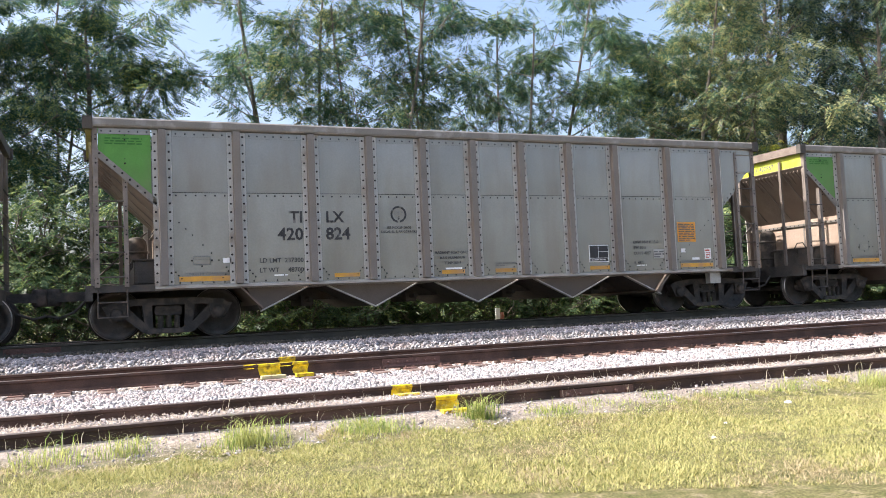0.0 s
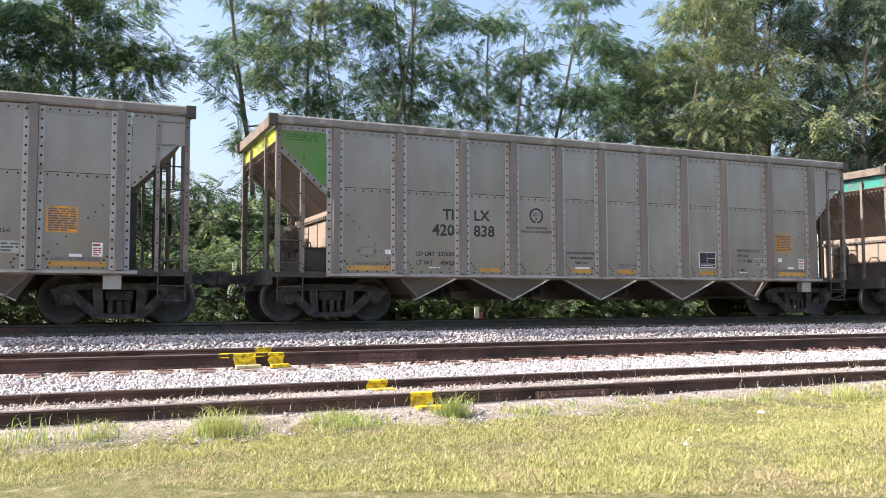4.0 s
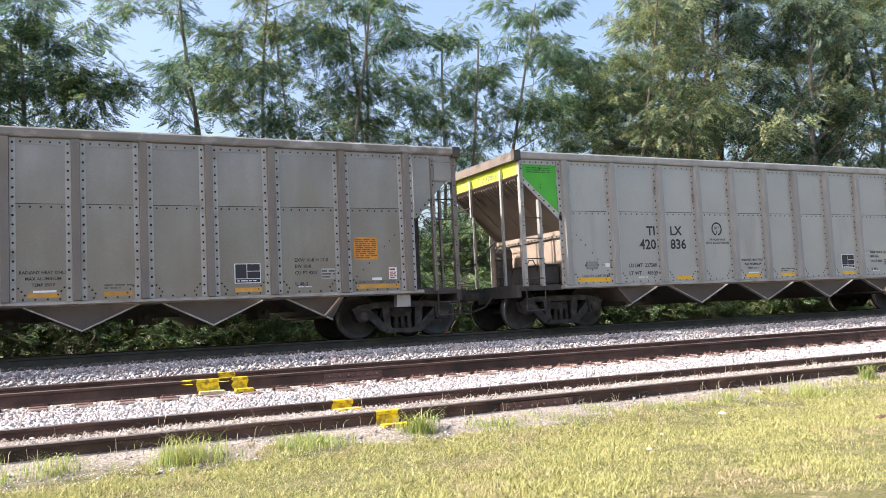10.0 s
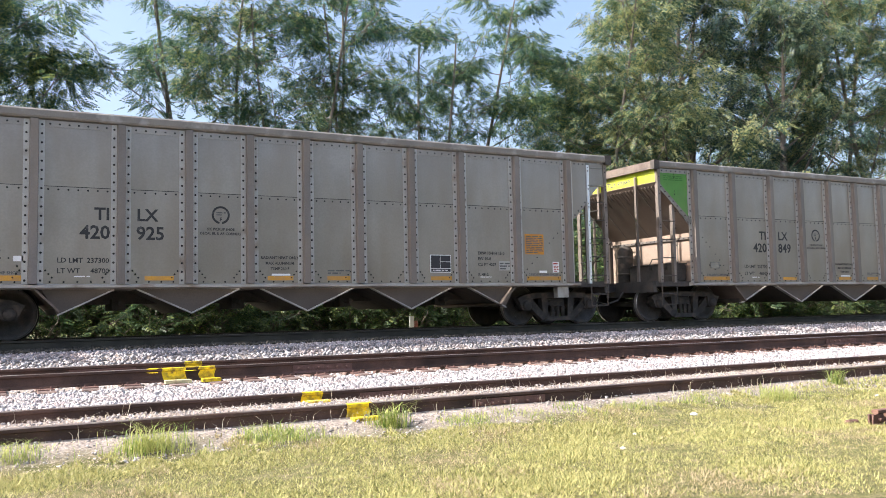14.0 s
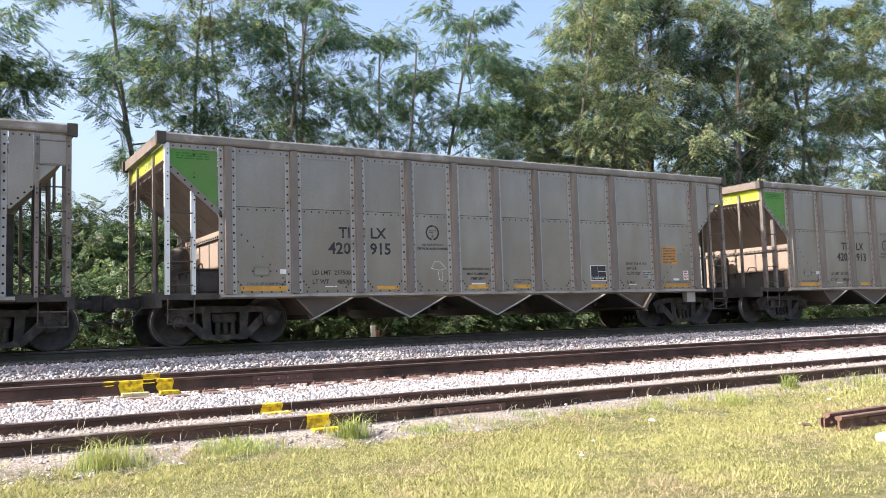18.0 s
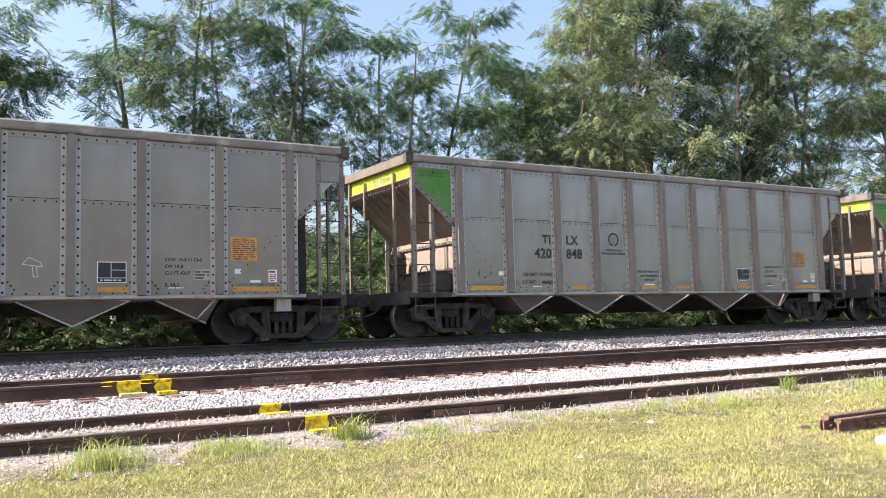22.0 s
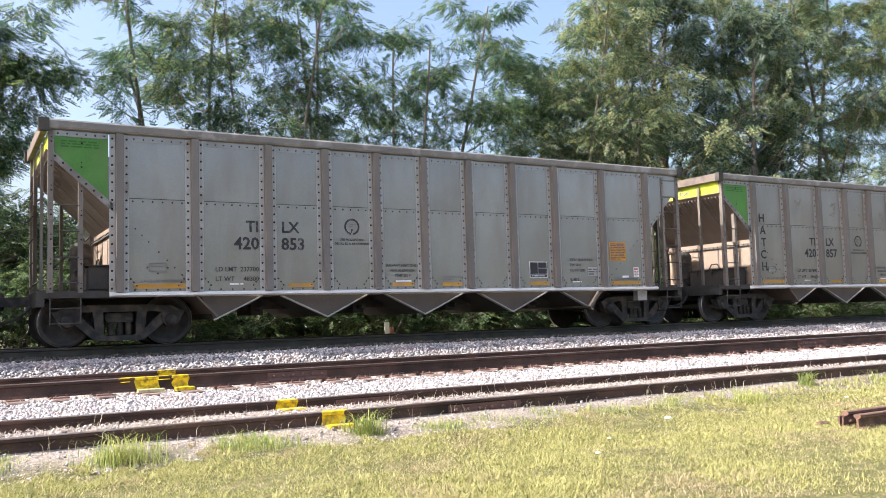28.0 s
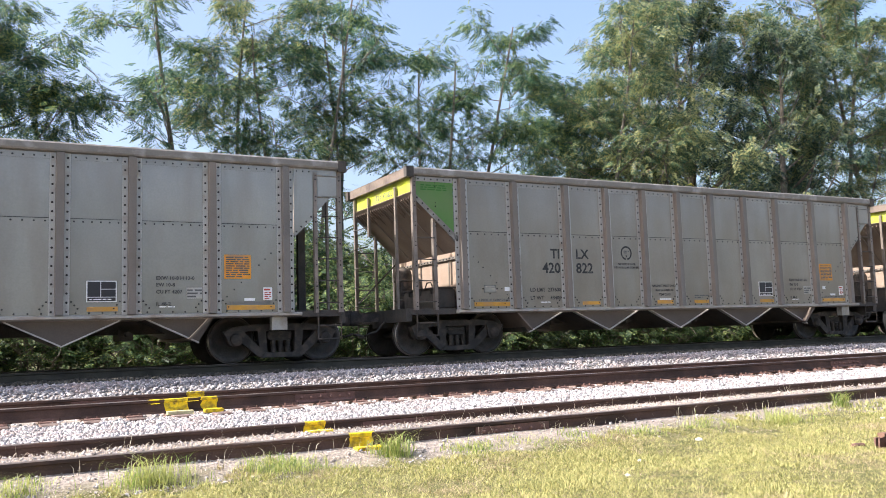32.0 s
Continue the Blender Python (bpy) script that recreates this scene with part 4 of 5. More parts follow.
def ground_material():
    m = bpy.data.materials.new("earth_and_turf")
    m.use_nodes = True
    nt = m.node_tree
    n, ln = nt.nodes, nt.links
    bsdf = n["Principled BSDF"]
    bsdf.inputs["Roughness"].default_value = 0.95
    bsdf.inputs["Specular IOR Level"].default_value = 0.15
    tc = n.new("ShaderNodeTexCoord")
    def noi(sc, det=5.0):
        t = n.new("ShaderNodeTexNoise")
        t.inputs["Scale"].default_value, t.inputs["Detail"].default_value = sc, det
        ln.new(tc.outputs["Object"], t.inputs["Vector"])
        return t.outputs["Fac"]
    def ramp(src, stops):
        r = n.new("ShaderNodeValToRGB")
        el = r.color_ramp.elements
        el[0].position, el[0].color = stops[0][0], (*stops[0][1], 1)
        el[1].position, el[1].color = stops[-1][0], (*stops[-1][1], 1)
        for p, c in stops[1:-1]:
            e = el.new(p)
            e.color = (*c, 1)
        ln.new(src, r.inputs[0])
        return r.outputs[0]
    def mix(f, a, b):
        q = n.new("ShaderNodeMix")
        q.data_type = "RGBA"
        ln.new(f, q.inputs[0])
        ln.new(a, q.inputs[6])
        ln.new(b, q.inputs[7])
        return q.outputs[2]
    lawn = ramp(noi(7.0), [(0.3, (0.1, 0.105, 0.04)), (0.55, (0.16, 0.145, 0.07)), (0.75, (0.29, 0.24, 0.165))])
    fine = ramp(noi(70), [(0.35, (0.3, 0.32, 0.25)), (0.65, (1.3, 1.3, 1.25))])
    q = n.new("ShaderNodeMix")
    q.data_type, q.blend_type = "RGBA", "MULTIPLY"
    q.inputs[0].default_value = 0.8
    ln.new(lawn, q.inputs[6])
    ln.new(fine, q.inputs[7])
    lawn = q.outputs[2]
    gravel = ramp(noi(40, 3), [(0.3, (0.17, 0.14, 0.12)), (0.7, (0.42, 0.37, 0.33))])
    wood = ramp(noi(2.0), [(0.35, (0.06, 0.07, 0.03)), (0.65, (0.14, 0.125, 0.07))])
    sep = n.new("ShaderNodeSeparateXYZ")
    ln.new(tc.outputs["Object"], sep.inputs[0])
    def step(at, wob, soft):
        a = n.new("ShaderNodeMath")
        a.operation = "MULTIPLY_ADD"
        ln.new(noi(1.7), a.inputs[0])
        a.inputs[1].default_value = wob
        ln.new(sep.outputs["Y"], a.inputs[2])
        r = n.new("ShaderNodeMapRange")
        r.inputs["From Min"].default_value, r.inputs["From Max"].default_value = at + wob / 2 - soft, at + wob / 2 + soft
        ln.new(a.outputs[0], r.inputs["Value"])
        return r.outputs[0]
    col = mix(step(7.55, 1.1, 0.25), lawn, gravel)
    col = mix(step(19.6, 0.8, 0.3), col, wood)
    ln.new(col, bsdf.inputs["Base Color"])
    b = n.new("ShaderNodeBump")
    b.inputs["Strength"].default_value, b.inputs["Distance"].default_value = 0.6, 0.03
    ln.new(noi(45, 3), b.inputs["Height"])
    ln.new(b.outputs[0], bsdf.inputs["Normal"])
    return m


def build_ground():
    xs = np.concatenate([np.linspace(-400, -12, 14), np.linspace(-10, 40, 101), np.linspace(45, 500, 16)])
    ys = np.concatenate([np.linspace(-300, 0, 12), np.linspace(1, 22, 106), np.linspace(24, 60, 13), np.linspace(80, 900, 10)])
    verts, faces = [], []
    for y in ys:
        for x in xs:
            z = ground_z(y) + 0.02 * noise.noise(Vector((x * 0.9, y * 0.9, 0))) + 0.008 * noise.noise(Vector((x * 4, y * 4, 3)))
            verts.append((x, y, z - (0.015 if 7.6 < y < 20 else 0)))
    nx = len(xs)
    for j in range(len(ys) - 1):
        for i in range(nx - 1):
            faces.append((j * nx + i, j * nx + i + 1, (j + 1) * nx + i + 1, (j + 1) * nx + i))
    me = bpy.data.meshes.new("ground")
    me.from_pydata(verts, [], faces)
    me.polygons.foreach_set("use_smooth", [True] * len(faces))
    me.materials.append(ground_material())
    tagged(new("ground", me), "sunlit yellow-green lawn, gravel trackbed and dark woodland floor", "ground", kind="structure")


build_ground()


def unseen_hedge():
    """An unseen tree line added behind the camera for the wagon sheets to reflect."""
    bm = bmesh.new()
    prev = None
    for i in range(121):
        x = -240 + 4.5 * i
        top = 9.5 + 3.5 * noise.noise(Vector((x * 0.05, 0, 4))) + 1.6 * noise.noise(Vector((x * 0.23, 2, 4)))
        row = [bm.verts.new((x + 1.5 * noise.noise(Vector((x, k, 1))), -46 - 0.5 * k + 1.8 * noise.noise(Vector((x * 0.3, k * 1.7, 9))), -0.3 + top * k / 6)) for k in range(7)]
        row.append(bm.verts.new((x, -60, -0.3)))
        if prev:
            for k in range(7):
                bm.faces.new((prev[k], row[k], row[k + 1], prev[k + 1]))
        prev = row
    me = mesh_of("backdrop", bm, mat("unseen_hedge_green", (0.06, 0.085, 0.035), 0.9, 0.0, 0.5, 0.6, 3.0, 0.6, (0.13, 0.15, 0.06), 0.4, 0.9))
    tagged(new("backdrop", me), "unseen dark green tree line added for reflections in the wagons", "tree line", kind="structure")


unseen_hedge()


# ---- rails, ties and fastenings ----
def rail_profile(h):
    """Right half of a flat-bottomed rail, top at 0, given its height."""
    k = h / 0.185
    half = [(0.030, 0.0), (0.037, -0.008 * k), (0.0375, -0.036 * k), (0.012, -0.052 * k), (0.009, -0.10 * k), (0.013, -0.145 * k), (0.074, -0.172 * k), (0.076, -h)]
    return half + [(-a, b) for a, b in half[::-1]]


def rail_mesh(h, length):
    bm = bmesh.new()
    prism(bm, rail_profile(h), 0.0, length, "x")
    me = mesh_of("rail", bm, [RAILMAT, RAILTOP])
    for p in me.polygons:
        if p.normal.z > 0.5 and p.center.z > -0.012:
            p.material_index = 1
    return me


def joint_bar_mesh(length=0.92):
    bm = bmesh.new()
    for s in (-1, 1):
        prism(bm, [(s * 0.012, -0.05), (s * 0.034, -0.047), (s * 0.03, -0.075), (s * 0.026, -0.13), (s * 0.062, -0.163), (s * 0.014, -0.15)], 0, length, "x")
        for i in range(6):
            x = 0.09 + i * (length - 0.18) / 5
            lathe(bm, [(0.0, s * 0.055), (0.021, s * 0.055), (0.021, s * 0.02)], 6, "y", (x, 0, -0.1))
    return mesh_of("joint_bar", bm, RUST)


def build_track(name, label, y0, z, h, joints, x0, x1, tie_step, tie_from, tie_near, tie_far, tie_range, plates=True):
    """Two rails in bolted lengths on timber ties with plates and spikes. y0: the near face of the near rail head."""
    t = tagged(new(name), label, "railway track", "parallel tracks", "structure")
    cache = {}
    bar = joint_bar_mesh()
    for side, jj in ((0, joints[0]), (1, joints[1])):
        yc = y0 + 0.0375 + side * GAUGE
        cuts = [x0] + [j for j in jj if x0 < j < x1] + [x1]
        for a, b in zip(cuts, cuts[1:]):
            key = round(b - a, 2)
            if key not in cache:
                cache[key] = rail_mesh(h, b - a - 0.006)
            part("rail", cache[key], None, t).matrix_basis = pose(a, yc, z)
        for j in jj:
            if x0 < j < x1:
                part("joint_bar", bar, None, t, "bolted rusty joint bar").matrix_basis = pose(j - 0.46, yc, z)
    bm = bmesh.new()
    box(bm, -0.11, tie_near, -0.17, 0.11, tie_far, 0.0)
    bmesh.ops.bevel(bm, geom=bm.edges[:], offset=0.012, segments=1, affect="EDGES")
    tie = mesh_of("tie", bm, TIE)
    bm = bmesh.new()
    prism(bm, [(-0.18, 0.0), (0.18, 0.0), (0.175, 0.014), (0.09, 0.022), (-0.09, 0.022), (-0.175, 0.014)], -0.098, 0.098, "x")
    for sx, sy in ((-0.06, -0.1), (0.06, -0.1), (0.06, 0.1), (-0.06, 0.1)):
        box(bm, sx - 0.009, sy - 0.02, 0.01, sx + 0.009, sy + 0.012, 0.045)
    plate = mesh_of("tie_plate", bm, RUST)
    bm = bmesh.new()
    box(bm, -0.012, -0.085, -0.006, 0.012, 0.085, 0.03)
    anchor = mesh_of("rail_anchor", bm, RAILMAT)
    rnd = random.Random(name)
    n = int((tie_range[1] - tie_range[0]) / tie_step)
    for i in range(n):
        x = tie_from + round((tie_range[0] - tie_from) / tie_step) * tie_step + i * tie_step + rnd.uniform(-0.03, 0.03)
        o = part("tie", tie, None, t)
        o.matrix_basis = pose(x, y0 + 0.79 + rnd.uniform(-0.05, 0.05), z - h - 0.02, 0, 0, rnd.uniform(-1, 1))
        if plates:
            for side in (0, 1):
                p = part("tie_plate", plate, None, t)
                p.matrix_basis = pose(x, y0 + 0.0375 + side * GAUGE, z - h - 0.02)
            if rnd.random() < 0.75:
                p = part("rail_anchor", anchor, None, t)
                p.matrix_basis = pose(x + rnd.choice((-0.14, 0.14)), y0 + 0.0375, z - h)
    return t


near_track = build_track("near_track", "overgrown siding track with low brown rails", NEAR_Y, NEAR_Z, 0.168, ([-9.0, 5.0, 16.9], [-3.0, 4.35, 20.8]), -60, 120, 0.6, 0.2, -0.72, 0.72, (-2, 13), False)
mid_track = build_track("middle_track", "rusty main siding track on white ballast", MID_Y, MID_Z, 0.185, ([-7.9, 4.42, 15.95, 27.8], [-9.6, 1.55, 13.0, 24.9]), -60, 120, 0.53, 3.33, -1.2, 1.35, (-2, 24))
train_track = build_track("train_track", "shaded track on raised ballast under the train", TRAIN_Y - 0.79, TRAIN_Z, 0.185, ([-31.0, -1.0, 41.0], [-25.0, 6.0, 49.0]), -150, 260, 0.53, 0.0, -1.3, 1.3, (-4, 29))

for o in train_track.children:
    if o.name.startswith("rail") and o.data.materials[0] is RAILMAT:
        o.data.materials[0] = OILY_SHADED

# ---- the yellow line sprayed across the tracks ----
def paint_on_rail(track, x0, x1, y0, z, h, plate=False, ragged=1):
    rnd = random.Random(int(x0 * 100))
    prof = [p for p in rail_profile(h) if (p[0] < 0 or p[1] > -0.001) and p[1] > -h + 0.001]
    prof = [(a - 0.0025 if a < 0.03 else a, b + (0.0025 if b > -0.01 else 0.0)) for a, b in prof]
    prof.sort(key=lambda p: (-p[1], -p[0]))
    bm = bmesh.new()
    yc = y0 + 0.0375
    n = 7
    grid = []
    for a, b in prof:
        l, r = x0 + rnd.uniform(-0.02, 0.02) * ragged, x1 + rnd.uniform(-0.02, 0.02) * ragged
        grid.append([bm.verts.new((l + (r - l) * i / n, yc + a, z + b)) for i in range(n + 1)])
    for ra, rb in zip(grid, grid[1:]):
        for i in range(n):
            bm.faces.new((ra[i], ra[i + 1], rb[i + 1], rb[i]))
    part("paint_mark", bm, PAINTY, track, "bright yellow spray paint mark")
    if plate:
        bm = bmesh.new()
        top = max(z - h + 0.028, ground_z(y0 - 0.12) + 0.014)
        box(bm, x0 + 0.01, y0 - 0.145, top - 0.05, x1 + 0.05, y0 - 0.035, top)
        bmesh.ops.bevel(bm, geom=bm.edges[:], offset=0.006, segments=1, affect="EDGES")
        part("paint_mark", bm, PAINTY if plate is True else plate, track, "yellow-painted tie plate")


paint_on_rail(mid_track, 2.13, 2.44, MID_Y, MID_Z, 0.185, PALE_PAINT)
paint_on_rail(mid_track, 1.93, 2.07, MID_Y, MID_Z, 0.06, False, 2)
paint_on_rail(mid_track, 2.43, 2.6, MID_Y, MID_Z, 0.05, False, 2)
paint_on_rail(mid_track, 2.62, 2.84, MID_Y, MID_Z, 0.185, True)
paint_on_rail(mid_track, 2.72, 2.98, MID_Y + GAUGE, MID_Z, 0.185)
paint_on_rail(near_track, 3.18, 3.42, NEAR_Y + GAUGE, NEAR_Z, 0.168, True)
paint_on_rail(near_track, 3.13, 3.37, NEAR_Y, NEAR_Z, 0.168, True)


# ---- ballast stones ----
def rocks(seed, sub):
    """A few angular stone shapes: jittered icosahedra or octahedra of radius 1."""
    rnd = np.random.RandomState(seed)
    out = []
    for _ in range(10):
        bm = bmesh.new()
        if sub:
            bmesh.ops.create_icosphere(bm, subdivisions=1, radius=1)
        else:
            v = [bm.verts.new(p) for p in ((1, 0, 0), (-1, 0, 0), (0, 1, 0), (0, -1, 0), (0, 0, 1), (0, 0, -1))]
            for a in (0, 1):
                for b in (2, 3):
                    for c in (4, 5):
                        bm.faces.new((v[a], v[b], v[c]))
            bmesh.ops.recalc_face_normals(bm, faces=bm.faces)
        bm.verts.ensure_lookup_table()
        co = np.array([v.co[:] for v in bm.verts]) * rnd.uniform(0.7, 1.25, (len(bm.verts), 1)) * rnd.uniform(0.65, 1.35, 3) + rnd.uniform(-0.15, 0.15, (len(bm.verts), 3))
        fa = np.array([[v.index for v in f.verts] for f in bm.faces])
        bm.free()
        out.append((co, fa))
    return out


def scatter(name, label, seed, zones, sub, material):
    """Stones strewn over zones (x0, x1, y0, y1, number, least radius, largest radius, lift)."""
    rnd = np.random.RandomState(seed)
    shapes = rocks(seed + 1, sub)
    vs, fs, off = [], [], 0
    for x0, x1, y0, y1, num, r0, r1, lift in zones:
        for si, (co, fa) in enumerate(shapes):
            k = num // len(shapes)
            px, py = rnd.uniform(x0, x1, k), rnd.uniform(y0, y1, k)
            pz = np.interp(py, [p[0] for p in BED], [p[1] for p in BED]) + rnd.uniform(-0.012, 0.014, k) + lift
            r = rnd.uniform(r0, r1, k) * rnd.choice([1, 1, 1, 1.3], k)
            bare = (np.abs((px - 3.33 + 0.265) % 0.53 - 0.265) < 0.105) & (py > MID_Y - 0.42) & (py < MID_Y) & (rnd.uniform(0, 1, k) < 0.7)
            pz[bare] -= 0.08  # the tie ends stand clear of the stones
            a, b, c = rnd.uniform(0, 6.28, (3, k))
            ca, sa, cb, sb, cc, sc = np.cos(a), np.sin(a), np.cos(b), np.sin(b), np.cos(c), np.sin(c)
            R = np.empty((k, 3, 3))
            R[:, 0] = np.stack([cb * cc, -cb * sc, sb], 1)
            R[:, 1] = np.stack([ca * sc + sa * sb * cc, ca * cc - sa * sb * sc, -sa * cb], 1)
            R[:, 2] = np.stack([sa * sc - ca * sb * cc, sa * cc + ca * sb * sc, ca * cb], 1)
            p = np.einsum("kij,vj->kvi", R, co) * r[:, None, None]
            p[:, :, 2] *= 0.8
            p += np.stack([px, py, pz], 1)[:, None, :]
            vs.append(p.reshape(-1, 3))
            fs.append((fa[None] + (np.arange(k) * len(co))[:, None, None] + off).reshape(-1, 3))
            off += k * len(co)
    v, f = np.concatenate(vs), np.concatenate(fs)
    me = bpy.data.meshes.new(name)
    me.vertices.add(len(v))
    me.vertices.foreach_set("co", v.ravel())
    me.loops.add(f.size)
    me.loops.foreach_set("vertex_index", f.ravel())
    me.polygons.add(len(f))
    me.polygons.foreach_set("loop_start", np.arange(0, f.size, 3))
    me.update(calc_edges=True)
    me.materials.append(material)
    return tagged(new(name, me), label, "ballast", kind="stuff")


STONE = mat("pale_ballast_stone", (0.355, 0.332, 0.332), 0.85, 0.0, 0.12, 30, 200, 0.2, (0.35, 0.27, 0.25), 0.3, 2.0, per_island=0.55)
scatter("ballast", "pale grey crushed stone ballast between the tracks", 11,
        [(-2.5, 9, 9.62, 12.05, 40000, 0.012, 0.028, 0.0), (9, 21, 9.62, 12.05, 29000, 0.014, 0.032, 0.0),
         (-2.5, 12, 8.05, 9.4, 5500, 0.008, 0.02, -0.004), (12, 20, 8.05, 9.4, 2200, 0.01, 0.024, 0.0), (-1, 12, 7.2, 7.95, 1500, 0.006, 0.018, -0.01)], False, STONE)
scatter("ballast_slope", "blue-grey crushed stone on the raised trackbed", 21,
        [(-3, 14, 13.85, 15.85, 19000, 0.018, 0.038, 0.0), (14, 32, 13.85, 15.85, 16000, 0.02, 0.042, 0.0), (-3, 30, 12.3, 13.8, 3500, 0.022, 0.04, -0.01)], False, STONE)
# Oil-stained stones, with the train's shade also put into their colour.
FOULED_SHADED = mat("oily_shaded_stone", (0.075, 0.068, 0.054), 0.85, 0.0, 0.2, 20, 120, 0.2, (0.13, 0.12, 0.1), 0.3, 2.0, per_island=0.4)
scatter("fouled_ballast", "dark oil-stained ballast beside the train's rails, shade in its colour", 31,
        [(-3, 30, 15.65, 16.72, 13000, 0.022, 0.045, 0.03), (-3, 30, 16.9, 18.4, 4500, 0.024, 0.045, -0.02)], False, FOULED_SHADED)

# ---- plants ----
def leaf_material(name, green, yellow, amount, shine=0.35, glow=0.42, spread=0.45, patch=0.45):
    """Leaf with light passing through it; each leaf takes its own mix of two greens."""
    m = bpy.data.materials.new(name)
    m.use_nodes = True
    n, ln = m.node_tree.nodes, m.node_tree.links
    bsdf = n["Principled BSDF"]
    bsdf.inputs["Roughness"].default_value = 0.5
    bsdf.inputs["Specular IOR Level"].default_value = shine
    geo = n.new("ShaderNodeNewGeometry")
    tc = n.new("ShaderNodeTexCoord")
    noi = n.new("ShaderNodeTexNoise")
    noi.inputs["Scale"].default_value = patch
    ln.new(tc.outputs["Object"], noi.inputs["Vector"])
    a = n.new("ShaderNodeMath")
    a.operation = "MULTIPLY_ADD"
    ln.new(geo.outputs["Random Per Island"], a.inputs[0])
    a.inputs[1].default_value = spread
    ln.new(noi.outputs["Fac"], a.inputs[2])
    r = n.new("ShaderNodeMapRange")
    r.inputs["From Min"].default_value, r.inputs["From Max"].default_value = 0.95 - amount, 1.25 - amount
    ln.new(a.outputs[0], r.inputs["Value"])
    mx = n.new("ShaderNodeMix")
    mx.data_type = "RGBA"
    ln.new(r.outputs[0], mx.inputs[0])
    mx.inputs[6].default_value, mx.inputs[7].default_value = (*green, 1), (*yellow, 1)
    ln.new(mx.outputs[2], bsdf.inputs["Base Color"])
    tr = n.new("ShaderNodeBsdfTranslucent")
    hs = n.new("ShaderNodeHueSaturation")
    hs.inputs["Value"].default_value = 1.65
    ln.new(mx.outputs[2], hs.inputs["Color"])
    ln.new(hs.outputs[0], tr.inputs["Color"])
    ms = n.new("ShaderNodeMixShader")
    ms.inputs[0].default_value = glow
    ln.new(bsdf.outputs[0], ms.inputs[1])
    ln.new(tr.outputs[0], ms.inputs[2])
    ln.new(ms.outputs[0], n["Material Output"].inputs["Surface"])
    return m


def raw_mesh(name, v, f, material):
    """A mesh from arrays of places and of faces that all have as many corners."""
    me = bpy.data.meshes.new(name)
    k = f.shape[1]
    me.vertices.add(len(v))
    me.vertices.foreach_set("co", np.ascontiguousarray(v, dtype=np.float32).ravel())
    me.loops.add(f.size)
    me.loops.foreach_set("vertex_index", f.ravel())
    me.polygons.add(len(f))
    me.polygons.foreach_set("loop_start", np.arange(0, f.size, k))
    me.update(calc_edges=True)
    me.materials.append(material)
    return me


def frond_template(pairs, length, leaf, wide):
    """A feathered leaf along +x: rhombic leaflets in pairs and one at the tip."""
    quads = []
    def leaflet(x, s, ang, size):
        d = np.array([math.cos(ang), s * math.sin(ang), -0.12])
        n = np.array([-math.sin(ang) * s, math.cos(ang), 0.0])
        p = np.array([x, 0, -0.25 * x * x / length])
        quads.append([p, p + d * size * 0.5 + n * wide * 0.5, p + d * size, p + d * size * 0.5 - n * wide * 0.5])
    for i in range(pairs):
        x = length * (0.2 + 0.75 * i / pairs)
        for s in (-1, 1):
            leaflet(x, s, 1.1, leaf * (1 - 0.3 * i / pairs))
    leaflet(length * 0.95, 1, 0.0, leaf)
    return np.array(quads)


def place_fronds(tmpl, pos, direc, roll, size):
    """Copies of a template at places, along directions."""
    n = len(pos)
    d = direc / np.linalg.norm(direc, axis=1)[:, None]
    up = np.tile(np.array([0, 0, 1.0]), (n, 1)) + 0.001
    s = np.cross(up, d)
    s /= np.linalg.norm(s, axis=1)[:, None]
    u = np.cross(d, s)
    c, q = np.cos(roll)[:, None], np.sin(roll)[:, None]
    s, u = s * c + u * q, u * c - s * q
    t = tmpl.reshape(-1, 3)
    v = (d[:, None] * t[None, :, 0:1] + s[:, None] * t[None, :, 1:2] + u[:, None] * t[None, :, 2:3]) * size[:, None, None] + pos[:, None]
    k = len(t)
    f = np.arange(n * k).reshape(-1, 4)
    return v.reshape(-1, 3), f


def tube(bm, pts, r0, r1, n=6):
    """A tapering limb through points."""
    rings = []
    for i, p in enumerate(pts):
        d = (pts[min(i + 1, len(pts) - 1)] - pts[max(i - 1, 0)]).normalized()
        s = d.orthogonal().normalized()
        t = d.cross(s)
        r = r0 + (r1 - r0) * i / (len(pts) - 1)
        rings.append([bm.verts.new(p + (s * math.cos(k * math.tau / n) + t * math.sin(k * math.tau / n)) * r) for k in range(n)])
    for a, b in zip(rings, rings[1:]):
        for k in range(n):
            f = bm.faces.new((a[k], a[(k + 1) % n], b[(k + 1) % n], b[k]))
            f.smooth = True


def limb_points(rnd, start, direc, length, k, bend, rise):
    pts = [start.copy()]
    d = direc.normalized()
    for i in range(k):
        d = (d + Vector((rnd.uniform(-bend, bend), rnd.uniform(-bend, bend), rnd.uniform(-bend, bend) + rise))).normalized()
        pts.append(pts[-1] + d * length / k)
    return pts


BARK = mat("grey_brown_bark", (0.15, 0.128, 0.108), 0.9, 0.0, 0.3, 5, 40, 0.6, (0.2, 0.18, 0.15), 0.3, 3.0)
LOCUST = leaf_material("locust_leaf", (0.04, 0.088, 0.056), (0.2, 0.24, 0.08), 0.07, spread=0.7, patch=0.7)
LOCUST_Y = leaf_material("yellowing_locust_leaf", (0.062, 0.116, 0.07), (0.26, 0.26, 0.11), 0.18, spread=0.7, patch=0.7)
BROAD = leaf_material("dark_broad_leaf", (0.055, 0.105, 0.064), (0.29, 0.3, 0.13), 0.2, 0.6, 0.42, 0.8, 0.5)
